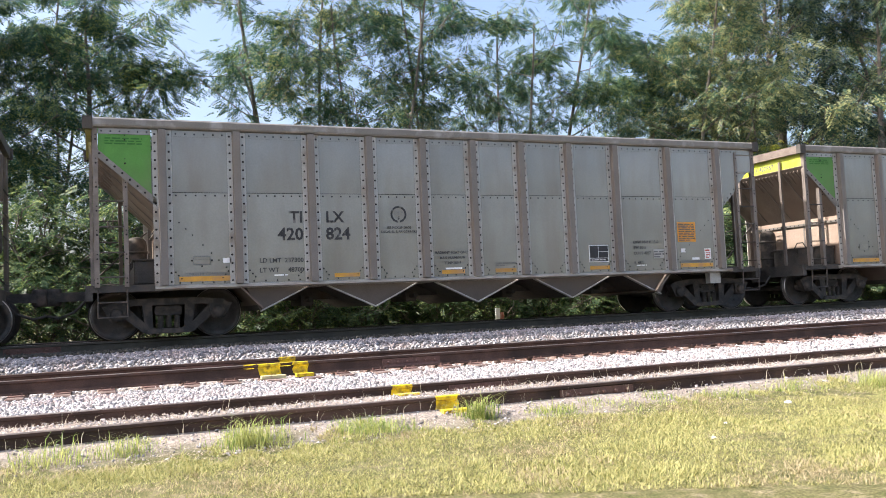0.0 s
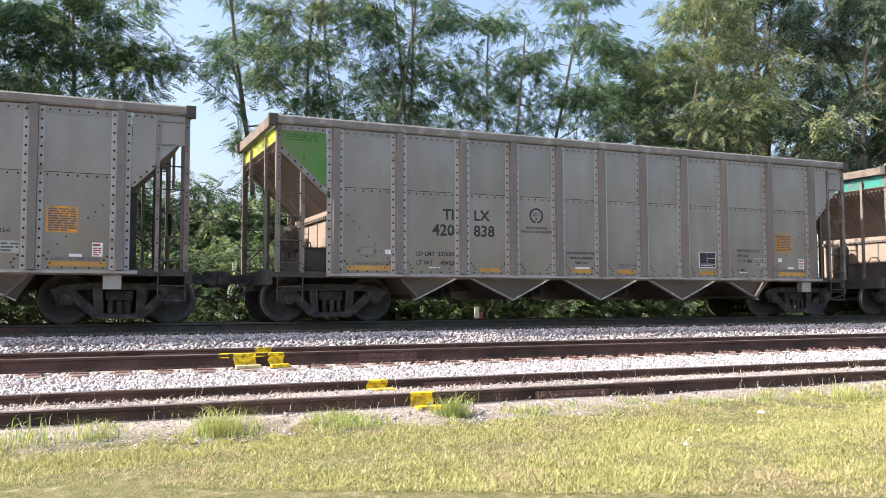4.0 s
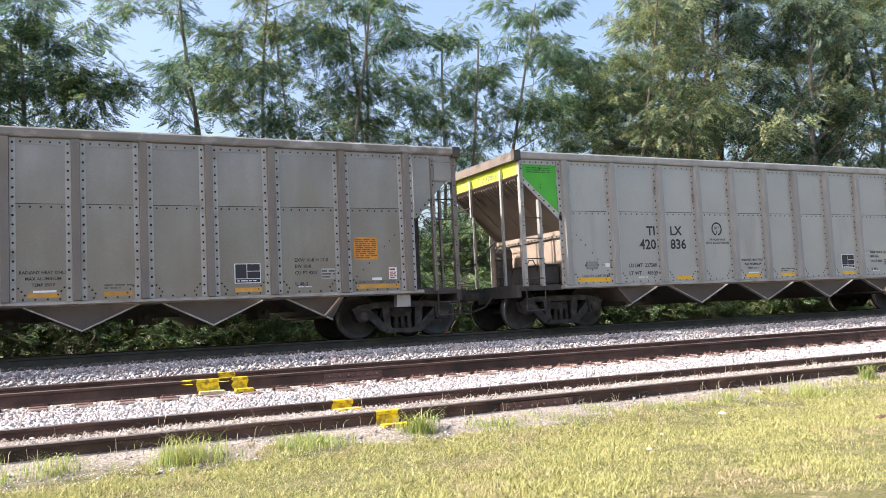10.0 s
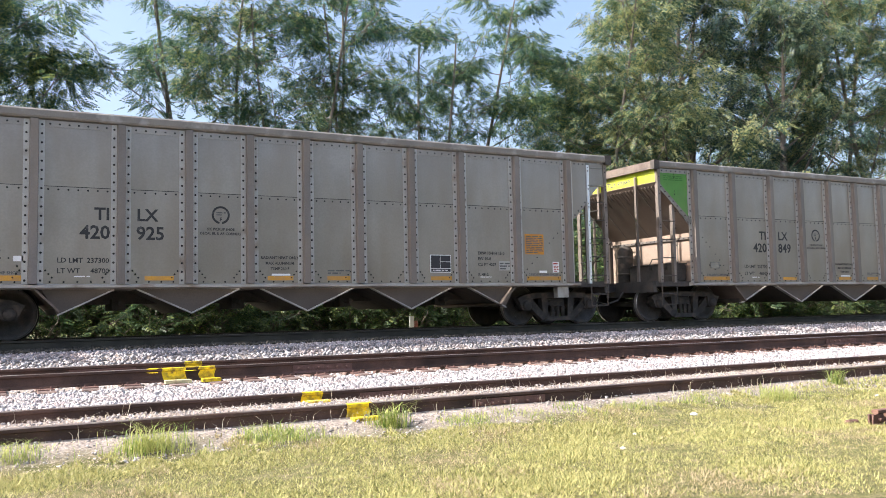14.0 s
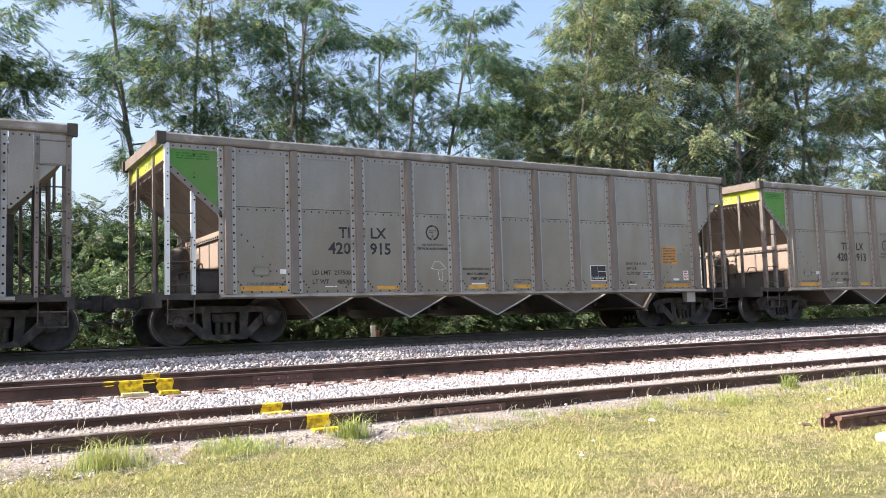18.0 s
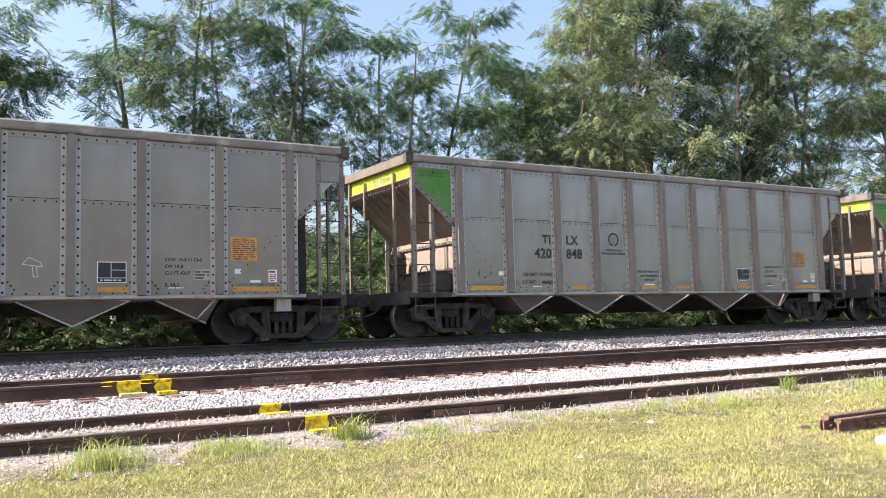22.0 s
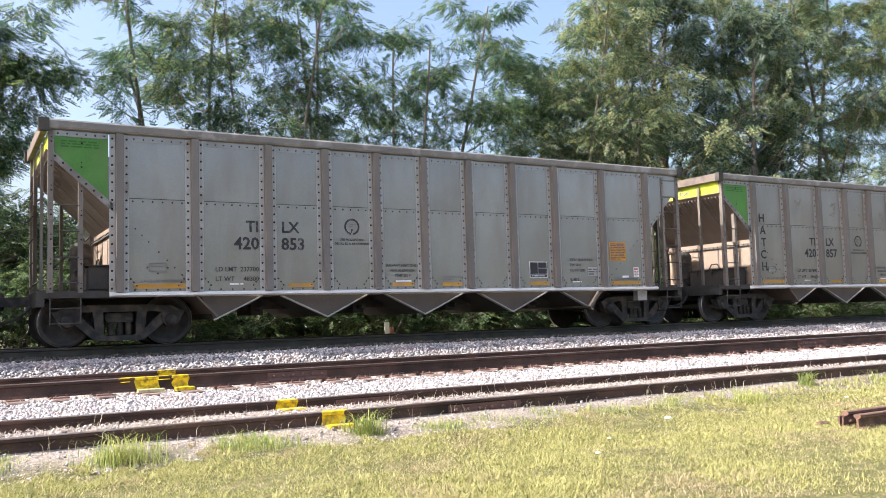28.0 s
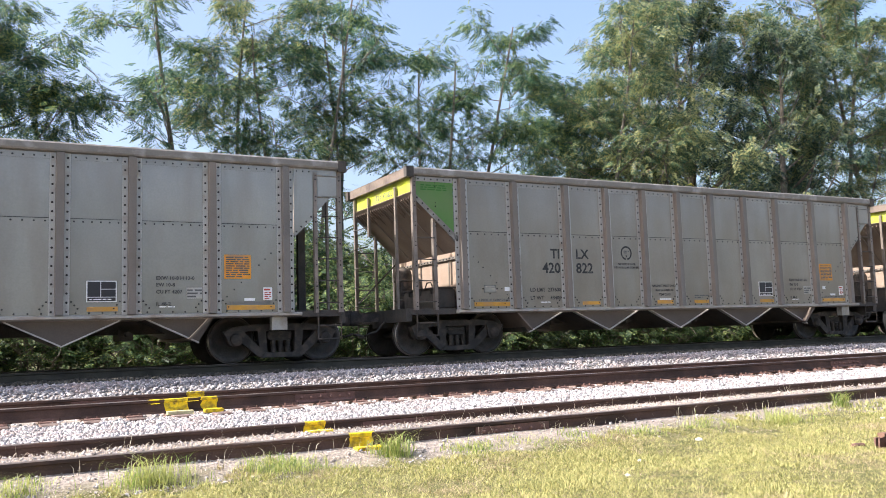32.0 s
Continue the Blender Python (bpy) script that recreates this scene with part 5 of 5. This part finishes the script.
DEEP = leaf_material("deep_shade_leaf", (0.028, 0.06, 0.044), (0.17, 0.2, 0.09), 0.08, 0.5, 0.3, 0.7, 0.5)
GOLD = leaf_material("yellow_green_leaf", (0.2, 0.26, 0.05), (0.48, 0.44, 0.06), 0.3, 0.4, 0.45)
SHRUB = leaf_material("shrub_leaf", (0.056, 0.1, 0.046), (0.2, 0.245, 0.078), 0.09, 0.45, 0.35, 0.7, 0.8)
FEATHER = frond_template(6, 0.4, 0.105, 0.046)
SPRAY = frond_template(5, 0.48, 0.16, 0.07)
ROUND = frond_template(4, 0.34, 0.11, 0.06)


def tree_mesh(seed, h, spread, limbs, tmpl, leafmat, fork=0.25, stems=1, per_twig=10, droop=-0.15, rise=0.08, base_r=0.16, size=1.0, low=0.3, slant=(0.25, 0.9)):
    """Trunk (or a clump of stems) with limbs, branches and leaf sprays; returns the wood and the leaves."""
    rnd = random.Random(seed)
    nr = np.random.RandomState(seed)
    wood = bmesh.new()
    pos, dirs = [], []
    for st in range(stems):
        lean = Vector((rnd.uniform(-fork, fork), rnd.uniform(-fork, fork) * 0.6, 1))
        hh = h * rnd.uniform(0.82, 1.0)
        trunk = limb_points(rnd, Vector((rnd.uniform(-0.3, 0.3) * (stems > 1), rnd.uniform(-0.3, 0.3) * (stems > 1), -0.3)), lean, hh, 9, 0.07, 0.03)
        tube(wood, trunk, base_r, 0.03, 8)
        for i in range(limbs):
            f = low + (0.99 - low) * (i + rnd.random()) / limbs
            k = f * 9
            p = trunk[int(k)].lerp(trunk[min(int(k) + 1, 9)], k % 1)
            az = i * 2.4 + rnd.uniform(-0.5, 0.5)
            ln = spread * (1.05 - 0.7 * f ** 2) * rnd.uniform(0.7, 1.15)
            d = Vector((math.cos(az), math.sin(az), rnd.uniform(*slant)))
            lp = limb_points(rnd, p, d, ln, 5, 0.22, rise)
            tube(wood, lp, max(0.02, base_r * (1 - f) * 0.55), 0.012, 5)
            for j in range(5):
                g = 0.35 + 0.65 * (j + rnd.random()) / 5
                q = lp[int(g * 4.99)].lerp(lp[int(g * 4.99) + 1], (g * 4.99) % 1)
                e = Vector((rnd.gauss(0, 1), rnd.gauss(0, 1), rnd.uniform(-0.2, 0.3))) + (lp[-1] - lp[0]).normalized()
                bp = limb_points(rnd, q, e, ln * rnd.uniform(0.22, 0.42), 3, 0.25, -0.02)
                tube(wood, bp, 0.016, 0.006, 4)
                b = (bp[-1] - bp[0]).normalized()
                for s in range(per_twig):  # a flat drooping cloud of sprays round the twig's outer half
                    t = 1.3 + 1.69 * rnd.random()
                    c = bp[int(t)].lerp(bp[int(t) + 1], t % 1)
                    o = Vector((rnd.gauss(0, 0.26), rnd.gauss(0, 0.26), rnd.gauss(0, 0.13)))
                    pos.append((c + o)[:])
                    dirs.append((b.x * 0.4 + o.x * 2.4 + rnd.gauss(0, 0.45), b.y * 0.4 + o.y * 2.4 + rnd.gauss(0, 0.45), rnd.uniform(-0.55, 0.1) + droop))
    wm = mesh_of("trunk", wood, BARK)
    pos, dirs = np.array(pos), np.array(dirs)
    v, f = place_fronds(tmpl, pos, dirs, nr.normal(0, 0.5, len(pos)), nr.uniform(0.7, 1.25, len(pos)) * size)
    return wm, raw_mesh("crown", v, f, leafmat)


def plant(name, label, category, group, meshes, at):
    e = thing(name, label, category, group, at)
    part("trunk" if name == "tree" else "stem", meshes[0], None, e)
    part("crown" if name == "tree" else "foliage", meshes[1], None, e)
    return e


KINDS = {
    "a": tree_mesh(1, 15.5, 4.4, 16, FEATHER, LOCUST, 0.14, 1, 36, base_r=0.12, slant=(0.0, 0.6), low=0.4),
    "b": tree_mesh(2, 15.0, 4.0, 11, FEATHER, LOCUST, 0.2, 2, 25, base_r=0.095, low=0.42, slant=(0.0, 0.6)),
    "c": tree_mesh(3, 16.5, 4.2, 16, FEATHER, LOCUST_Y, 0.12, 1, 34, base_r=0.115, low=0.38, slant=(0.0, 0.6)),
    "d": tree_mesh(4, 13.5, 3.6, 10, FEATHER, LOCUST, 0.24, 2, 25, base_r=0.085, low=0.4, slant=(0.0, 0.6)),
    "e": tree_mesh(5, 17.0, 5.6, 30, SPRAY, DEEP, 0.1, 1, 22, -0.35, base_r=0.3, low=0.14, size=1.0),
    "f": tree_mesh(6, 15.5, 4.8, 24, SPRAY, BROAD, 0.12, 1, 24, -0.35, base_r=0.26, low=0.12, size=1.0),
    "g": tree_mesh(7, 15.5, 4.2, 24, FEATHER, LOCUST_Y, 0.15, 1, 25, base_r=0.14, low=0.2, size=1.1),
    "h": tree_mesh(8, 8.6, 1.9, 13, SPRAY, GOLD, 0.2, 1, 14, -0.2, base_r=0.08, low=0.35, size=0.7),
    "i": tree_mesh(9, 14.0, 4.2, 20, FEATHER, LOCUST, 0.14, 1, 46, base_r=0.18, low=0.36, size=1.1, slant=(0.0, 0.6)),
}
NAMES = {"a": "slender locust tree with feathery green leaves", "b": "twin-stemmed locust tree with airy green crown", "c": "tall locust tree with yellowing feathery leaves",
         "d": "leaning young locust tree with sparse crown", "e": "broad dark green tree with dense drooping leaves", "f": "dense dark green tree beside the locusts", "g": "light yellow-green locust tree with low branches", "h": "young tree with yellow-green leaves in the sun", "i": "full shady locust tree with dense low crown"}
WOOD_EDGE = [("a", -5.0, 29.5, 20, 1), ("i", 0.4, 29.5, 100, 1.0), ("i", -3.4, 27.8, 10, 0.95), ("h", 27.2, 26.6, 0, 1.0), ("g", 25.2, 27.6, 200, 0.8), ("d", -1.4, 31.0, 200, 1), ("a", 6.1, 29.8, 75, 1), ("c", 8.6, 31.0, 10, 1), ("b", 10.2, 29.0, 140, 1), ("d", 12.0, 31.5, 40, 1.1),
             ("b", 14.9, 30.5, 250, 1), ("a", 17.0, 30.5, 190, 1.0), ("i", 23.4, 31.0, 0, 1.1), ("f", 27.4, 28.5, 60, 1.15), ("e", 32.0, 31.5, 170, 1.15), ("e", 35.2, 29.5, 60, 1.0), ("g", 23.6, 29.4, 30, 1), ("g", 38.0, 30.0, 220, 1.35), ("c", 41.5, 32.0, 80, 1.4),
             ("g", 45.0, 30.5, 300, 1.45), ("c", 49.5, 31.0, 20, 1.45), ("a", 54.0, 32.0, 90, 1.4), ("f", -9.5, 31.0, 260, 1), ("c", -13.0, 30.0, 15, 1), ("g", 36.0, 37.5, 10, 1.4),              ("a", 46.0, 39.0, 130, 1.5), ("a", 57.0, 33.0, 0, 1.5), ("g", 62.0, 35.0, 0, 1.5), ("g", -7.0, 38.0, 40, 1)]
for kind, x, y, turn, grown in WOOD_EDGE:
    t = plant("tree", NAMES[kind], "tree", "trees behind the railway", KINDS[kind], pose(x, y, ground_z(y), 0, 0, turn))
    t.scale = (grown, grown, grown)

SHRUBS = [tree_mesh(20 + i, (3.2, 2.5, 4.2)[i], (1.5, 1.6, 1.7)[i], (10, 9, 12)[i], ROUND if i < 2 else SPRAY, SHRUB, 0.45, 3, 8, -0.05, base_r=0.03, low=0.12, size=(0.8, 0.75, 0.7)[i]) for i in range(3)]
rnd = random.Random(8)
x = -9.0
while x < 52:
    for row in range(2 if x < 3.5 else 3):
        i = rnd.choice(((0, 1, 1), (0, 2, 2), (2, 2, 0))[row])
        y = (22.3, 24.6, 27.4)[row] + rnd.uniform(-0.6, 0.8)
        plant("shrub", ("leafy roadside shrub in the shade of trees", "low spreading shrub with small leaves", "tall leggy shrub under the trees")[i], "shrub", "undergrowth along the railway", SHRUBS[i], pose(x + rnd.uniform(-0.5, 0.5), y, ground_z(y), 0, 0, rnd.uniform(0, 360))).scale = ((1.0, 1.0, 1.0), (1.1, 1.1, 1.15), (1.35, 1.35, 1.25))[row]
    x += rnd.uniform(1.3, 1.9)


# ---- grass ----
def blades(name, label, seed, spots, material, width, lean=0.5, segs=1, lift=-0.012):
    """Grass blades: spots is an array of x, y, height."""
    nr = np.random.RandomState(seed)
    n = len(spots)
    z = np.interp(spots[:, 1], [p[0] for p in BED], [p[1] for p in BED]) + lift
    az = nr.uniform(0, 6.28, n)
    ln = nr.uniform(0.1, lean, n) * spots[:, 2]
    wd = nr.uniform(0.6, 1.3, n) * width
    side = np.stack([-np.sin(az), np.cos(az), 0 * az], 1) * wd[:, None] * 0.5
    base = np.stack([spots[:, 0], spots[:, 1], z], 1)
    tip = base + np.stack([np.cos(az) * ln, np.sin(az) * ln, spots[:, 2]], 1)
    if segs == 1:
        v = np.stack([base - side, base + side, tip], 1).reshape(-1, 3)
        return tagged(new(name, raw_mesh(name, v, np.arange(3 * n).reshape(-1, 3), material)), label, "grass", kind="stuff")
    mid = base + np.stack([np.cos(az) * ln * 0.25, np.sin(az) * ln * 0.25, spots[:, 2] * 0.62], 1)
    droop = base + np.stack([np.cos(az) * ln * 1.3, np.sin(az) * ln * 1.3, spots[:, 2] * 0.9], 1)
    v = np.stack([base - side, base + side, mid + side * 0.8, mid - side * 0.8, droop], 1).reshape(-1, 3)
    o = np.arange(n)[:, None] * 5
    f = np.concatenate([o + [0, 1, 2], o + [0, 2, 3], o + [3, 2, 4]])
    return tagged(new(name, raw_mesh(name, v, f, material)), label, "grass", kind="stuff")


TURF = leaf_material("mown_turf_blade", (0.145, 0.165, 0.05), (0.395, 0.37, 0.155), 0.47, 0.2, 0.2, 0.6, 20.0)
DRYTURF = leaf_material("dry_turf_blade", (0.23, 0.2, 0.09), (0.42, 0.345, 0.22), 0.4, 0.15, 0.2, 0.6, 20.0)
WEED = leaf_material("long_weed_blade", (0.155, 0.23, 0.05), (0.38, 0.39, 0.14), 0.35, 0.3, 0.35, 0.8, 3.0)
STRAW = leaf_material("dry_straw", (0.42, 0.38, 0.28), (0.52, 0.46, 0.35), 0.4, 0.2, 0.3)
THATCH = leaf_material("dead_thatch", (0.32, 0.265, 0.215), (0.49, 0.42, 0.355), 0.4, 0.15, 0.2)
nr = np.random.RandomState(5)
n = 680000
gx = nr.uniform(-1.2, 12.5, n)
gy = np.where(nr.uniform(0, 1, n) < 0.13, nr.uniform(2.8, 4.2, n), nr.uniform(4.2, 7.8, n))
keep = (gx > gy * -0.14) & (gx < gy * 2.2) & (0.45 * gx + 0.89 * gy > 5.4)
patch = np.array([0.7 * noise.noise(Vector((a * 1.3, b * 1.8, 7))) + 0.7 * noise.noise(Vector((a * 5, b * 3, 2))) for a, b in zip(gx[keep], gy[keep])])
gx, gy = gx[keep], gy[keep]
edge = np.clip((gy - 6.4) / 1.2, 0, 1)
ok = patch > -1.0 + edge * 1.4
clump = np.array([noise.noise(Vector((a * 30, b * 30, 5))) for a, b in zip(gx, gy)])
ok &= clump > -0.3
dry = np.array([noise.noise(Vector((a * 0.8, b * 1.3, 11))) + 0.6 * noise.noise(Vector((a * 3.1, b * 3.1, 12))) for a, b in zip(gx, gy)]) + nr.normal(0, 0.28, len(gx)) > 0.48
hgt = (0.014 + 0.026 * nr.uniform(0, 1, len(gx)) ** 2) * np.clip(1 + 0.6 * patch + 1.3 * clump, 0.35, 2.1)
spots = np.stack([gx, gy, hgt], 1)
blades("lawn_grass", "short mown yellow-green grass in full sun", 3, spots[ok & ~dry], TURF, 0.011, 1.9)
blades("dry_lawn_grass", "tan dried-out patches of mown grass", 13, spots[ok & dry], DRYTURF, 0.011, 2.1)
far = np.stack([nr.uniform(9, 30, 30000), nr.uniform(5.5, 7.8, 30000), nr.uniform(0.03, 0.06, 30000)], 1)
blades("far_lawn_grass", "short sunlit grass farther along the track", 4, far, TURF, 0.02, 0.9)
tufts = []
for cx, cy, num, hh, sp in ((0.2, 7.55, 110, 0.2, 0.22), (1.2, 7.5, 300, 0.23, 0.24), (2.3, 7.48, 330, 0.15, 0.3), (3.42, 7.62, 240, 0.24, 0.14), (4.25, 7.5, 120, 0.13, 0.25), (5.0, 7.5, 80, 0.1, 0.25),
                            (6.3, 7.45, 130, 0.12, 0.3), (7.2, 7.4, 150, 0.13, 0.3), (8.35, 7.3, 300, 0.16, 0.24), (9.95, 7.72, 110, 0.24, 0.09), (11.5, 7.5, 200, 0.16, 0.4), (13.0, 7.55, 200, 0.15, 0.4), (-0.4, 7.5, 120, 0.2, 0.25), (14.8, 7.6, 200, 0.18, 0.5)):
    tufts.append(np.stack([nr.normal(cx, sp * 0.62, num), nr.normal(cy, sp * 0.4, num), nr.uniform(0.15, 1.1, num) * hh], 1))
for _ in range(75):  # small clumps all along the rail
    cx, cy, num = nr.uniform(-0.6, 16), nr.uniform(7.05, 7.84), nr.randint(12, 40)
    tufts.append(np.stack([nr.normal(cx, 0.09, num), nr.normal(cy, 0.05, num), nr.uniform(0.3, 1.1, num) * nr.uniform(0.03, 0.09)], 1))
tufts = np.repeat(np.concatenate(tufts), 2, 0)
tufts[:, :2] += nr.normal(0, 0.025, (len(tufts), 2))
tufts[:, 2] *= nr.uniform(0.5, 1.15, len(tufts))
tufts[:, 1] = np.minimum(tufts[:, 1], 7.86)
blades("weeds", "long green weeds growing along the near rail", 6, tufts, WEED, 0.006, 1.5, 2)
stalks = np.stack([nr.uniform(-1, 16, 420), nr.choice([7.82, 9.36, 8.6], 420, p=[0.5, 0.3, 0.2]) + nr.normal(0, 0.06, 420), nr.uniform(0.04, 0.2, 420)], 1)
blades("dry_stalks", "thin dry straw stalks between the rails", 7, stalks, STRAW, 0.005, 1.6, 2)
litter = np.stack([nr.uniform(-1, 16, 15000), 8.05 + 1.3 * nr.uniform(0, 1, 15000) ** 1.6, nr.uniform(0.01, 0.035, 15000)], 1)
blades("straw_litter", "scattered straw on bare gravel", 9, litter, THATCH, 0.009, 4.5, lift=0.012)
litter = np.stack([nr.uniform(-1, 16, 9000), nr.uniform(6.9, 7.85, 9000), nr.uniform(0.006, 0.02, 9000)], 1)
blades("straw_litter", "scattered straw beside the near rail", 12, litter, THATCH, 0.009, 5.0, lift=0.0)
thatch = np.stack([nr.uniform(-1, 12, 42000), 3.4 + 4.3 * nr.uniform(0, 1, 42000), nr.uniform(0.004, 0.014, 42000)], 1)
thatch = thatch[[noise.noise(Vector((a * 0.9, b * 1.6, 3))) > 0.02 for a, b, c in thatch]]
blades("dead_thatch", "dry pinkish thatch lying in the lawn", 11, thatch, THATCH, 0.007, 5.0)
under = np.stack([nr.uniform(-6, 40, 9000), nr.uniform(19.8, 22.5, 9000), nr.uniform(0.1, 0.45, 9000)], 1)
blades("trackside_weeds", "shaded weeds behind the train", 10, under, SHRUB, 0.03, 0.9, 2)

# ---- loose things by the tracks ----
def scrap_rails():
    """Two short old rails bolted side by side, left lying on the lawn."""
    e = thing("scrap_rail", "rusty scrap rails with bolted joint bars lying on the lawn", "scrap rail", at=pose(7.5, 5.3, 0.0, 0, 0, 1.0))
    me = rail_mesh(0.15, 4.6)
    for p in me.polygons:
        p.material_index = 0
    me.materials.clear()
    me.materials.append(SCRAP)
    part("rail", me, None, e).matrix_basis = pose(0, 0, 0.15)
    part("rail", me, None, e).matrix_basis = pose(0.12, 0.21, 0.155)
    bar = joint_bar_mesh(0.8)
    part("joint_bar", bar, None, e).matrix_basis = pose(0.45, 0, 0.155)
    part("joint_bar", bar, None, e).matrix_basis = pose(0.05, 0.21, 0.16)
    bm = bmesh.new()
    box(bm, -0.06, 0.36, 0.0, 0.1, 0.43, 0.05)
    bmesh.ops.bevel(bm, geom=bm.edges[:], offset=0.015, segments=1, affect="EDGES")
    part("offcut", bm, SCRAP, e, "short rusty offcut")


SCRAP = mat("old_rust", (0.16, 0.09, 0.066), 0.85, 0.05, 0.3, 9, 80, 0.4, (0.07, 0.045, 0.035), 0.5, 7.0)
scrap_rails()
PALE = mat("white_stone", (0.6, 0.59, 0.57), 0.8, 0, 0.1, 20, 80, 0.2)


def loose_stone(x, y, r, flat, seed, name="loose_stone", label="small white stone lying on the lawn"):
    rnd = random.Random(seed)
    bm = bmesh.new()
    bmesh.ops.create_icosphere(bm, subdivisions=2, radius=r)
    for v in bm.verts:
        v.co *= rnd.uniform(0.82, 1.1)
        v.co.z *= flat
    ob = new(name, mesh_of(name, bm, PALE))
    ob.matrix_basis = pose(x, y, ground_z(y) + r * flat * 0.55, 0, 0, rnd.uniform(0, 360))
    tagged(ob, label, "stone", "stones on the lawn")


for i, (x, y, r) in enumerate(((6.57, 6.85, 0.04), (7.2, 4.62, 0.1), (5.3, 6.3, 0.022), (4.7, 5.75, 0.025), (9.6, 6.9, 0.03))):
    loose_stone(x, y, r, 0.55, 30 + i)


FADED = mat("faded_red_enamel", (0.33, 0.11, 0.085), 0.6, 0.0, 0.25, 12, 60, 0.1, (0.45, 0.4, 0.36), 0.5, 14.0)


def trackside_marker():
    """A low post with a red and white plate behind the train."""
    e = thing("trackside_marker", "low trackside marker post with faded red and white plate", "marker post", at=pose(10.0, 20.6, ground_z(20.6) - 0.1))
    bm = bmesh.new()
    rod(bm, (0, 0, -0.1), (0, 0, 0.85), 0.03, 8)
    part("post", bm, TRUCK, e)
    boxpart("plate", (-0.11, -0.045, 0.6, 0.02, -0.03, 0.92), WHITE, e, "white reflective plate")
    boxpart("plate", (0.022, -0.05, 0.45, 0.14, -0.035, 0.8), FADED, e, "faded red plate")


trackside_marker()


# ---- the train's way along its track ----
def motions():
    """Every wagon runs along its track; its wheels roll with it."""
    run = [
        (0, -79.72), (0.5, -75.20), (1, -70.72), (1.5, -66.29), (2, -61.86), (2.5, -57.34), (3, -52.91),
        (3.5, -48.38), (4.5, -39.40), (5.5, -30.41), (6, -25.77), (6.5, -21.23), (7, -16.56), (7.5, -11.98),
        (7.8, -9.23), (7.9, -8.08), (8, -7.13), (8.1, -6.48), (8.2, -5.56), (8.5, -2.81), (9, 1.72), (9.5, 6.34), (10, 10.91), (10.5, 15.53), (11, 20.15), (11.5, 24.81),
        (12, 29.41), (12.5, 34.02), (13, 38.64), (13.5, 43.27), (14, 47.91), (15.25, 59.51), (16.5, 71.17),
        (17, 75.89), (17.5, 80.62), (17.8, 83.42), (18, 85.61), (18.15, 86.70), (18.5, 89.97), (19, 94.66), (19.5, 99.37), (20, 104.06),
        (20.5, 108.77), (21, 113.55), (21.3, 116.42), (21.5, 118.66), (21.65, 119.76), (22, 123.10), (22.5, 127.85), (23, 132.59), (23.5, 137.38),
        (24, 142.12), (24.3, 145.00), (24.5, 147.22), (24.65, 148.36), (25, 151.72), (25.5, 156.47), (26, 161.25), (26.5, 166.09), (27.5, 175.69),
        (28.5, 185.30), (29, 190.11), (29.5, 194.95), (30, 199.80), (30.5, 204.64), (30.8, 207.56), (31, 209.85), (31.5, 214.71),
        (32, 219.23),
    ]
    ts = [r[0] for r in run]
    xs = [r[1] for r in run]
    for k, (wagon, wheelsets) in WAGONS.items():
        walk(wagon, [(t, pose(x + k * PITCH, TRAIN_Y, TRAIN_Z)) for t, x in run])
    steps = [i / 15 for i in range(481)]
    turns = [math.degrees(float(np.interp(t, ts, xs)) / WHEEL_R) for t in steps]
    lead = {}
    for k, (wagon, wheelsets) in WAGONS.items():
        for ws, px, pz in wheelsets:
            if px not in lead:
                walk(ws, [(t, pose(px, 0, pz, 0, a, 0)) for t, a in zip(steps, turns)])
                lead[px] = ws
            else:  # all wheelsets in the same place of a truck roll alike
                keys = ws.animation_data_create()
                ws.rotation_mode = "QUATERNION"
                keys.action = lead[px].animation_data.action
                keys.action_slot = lead[px].animation_data.action_slot


motions()
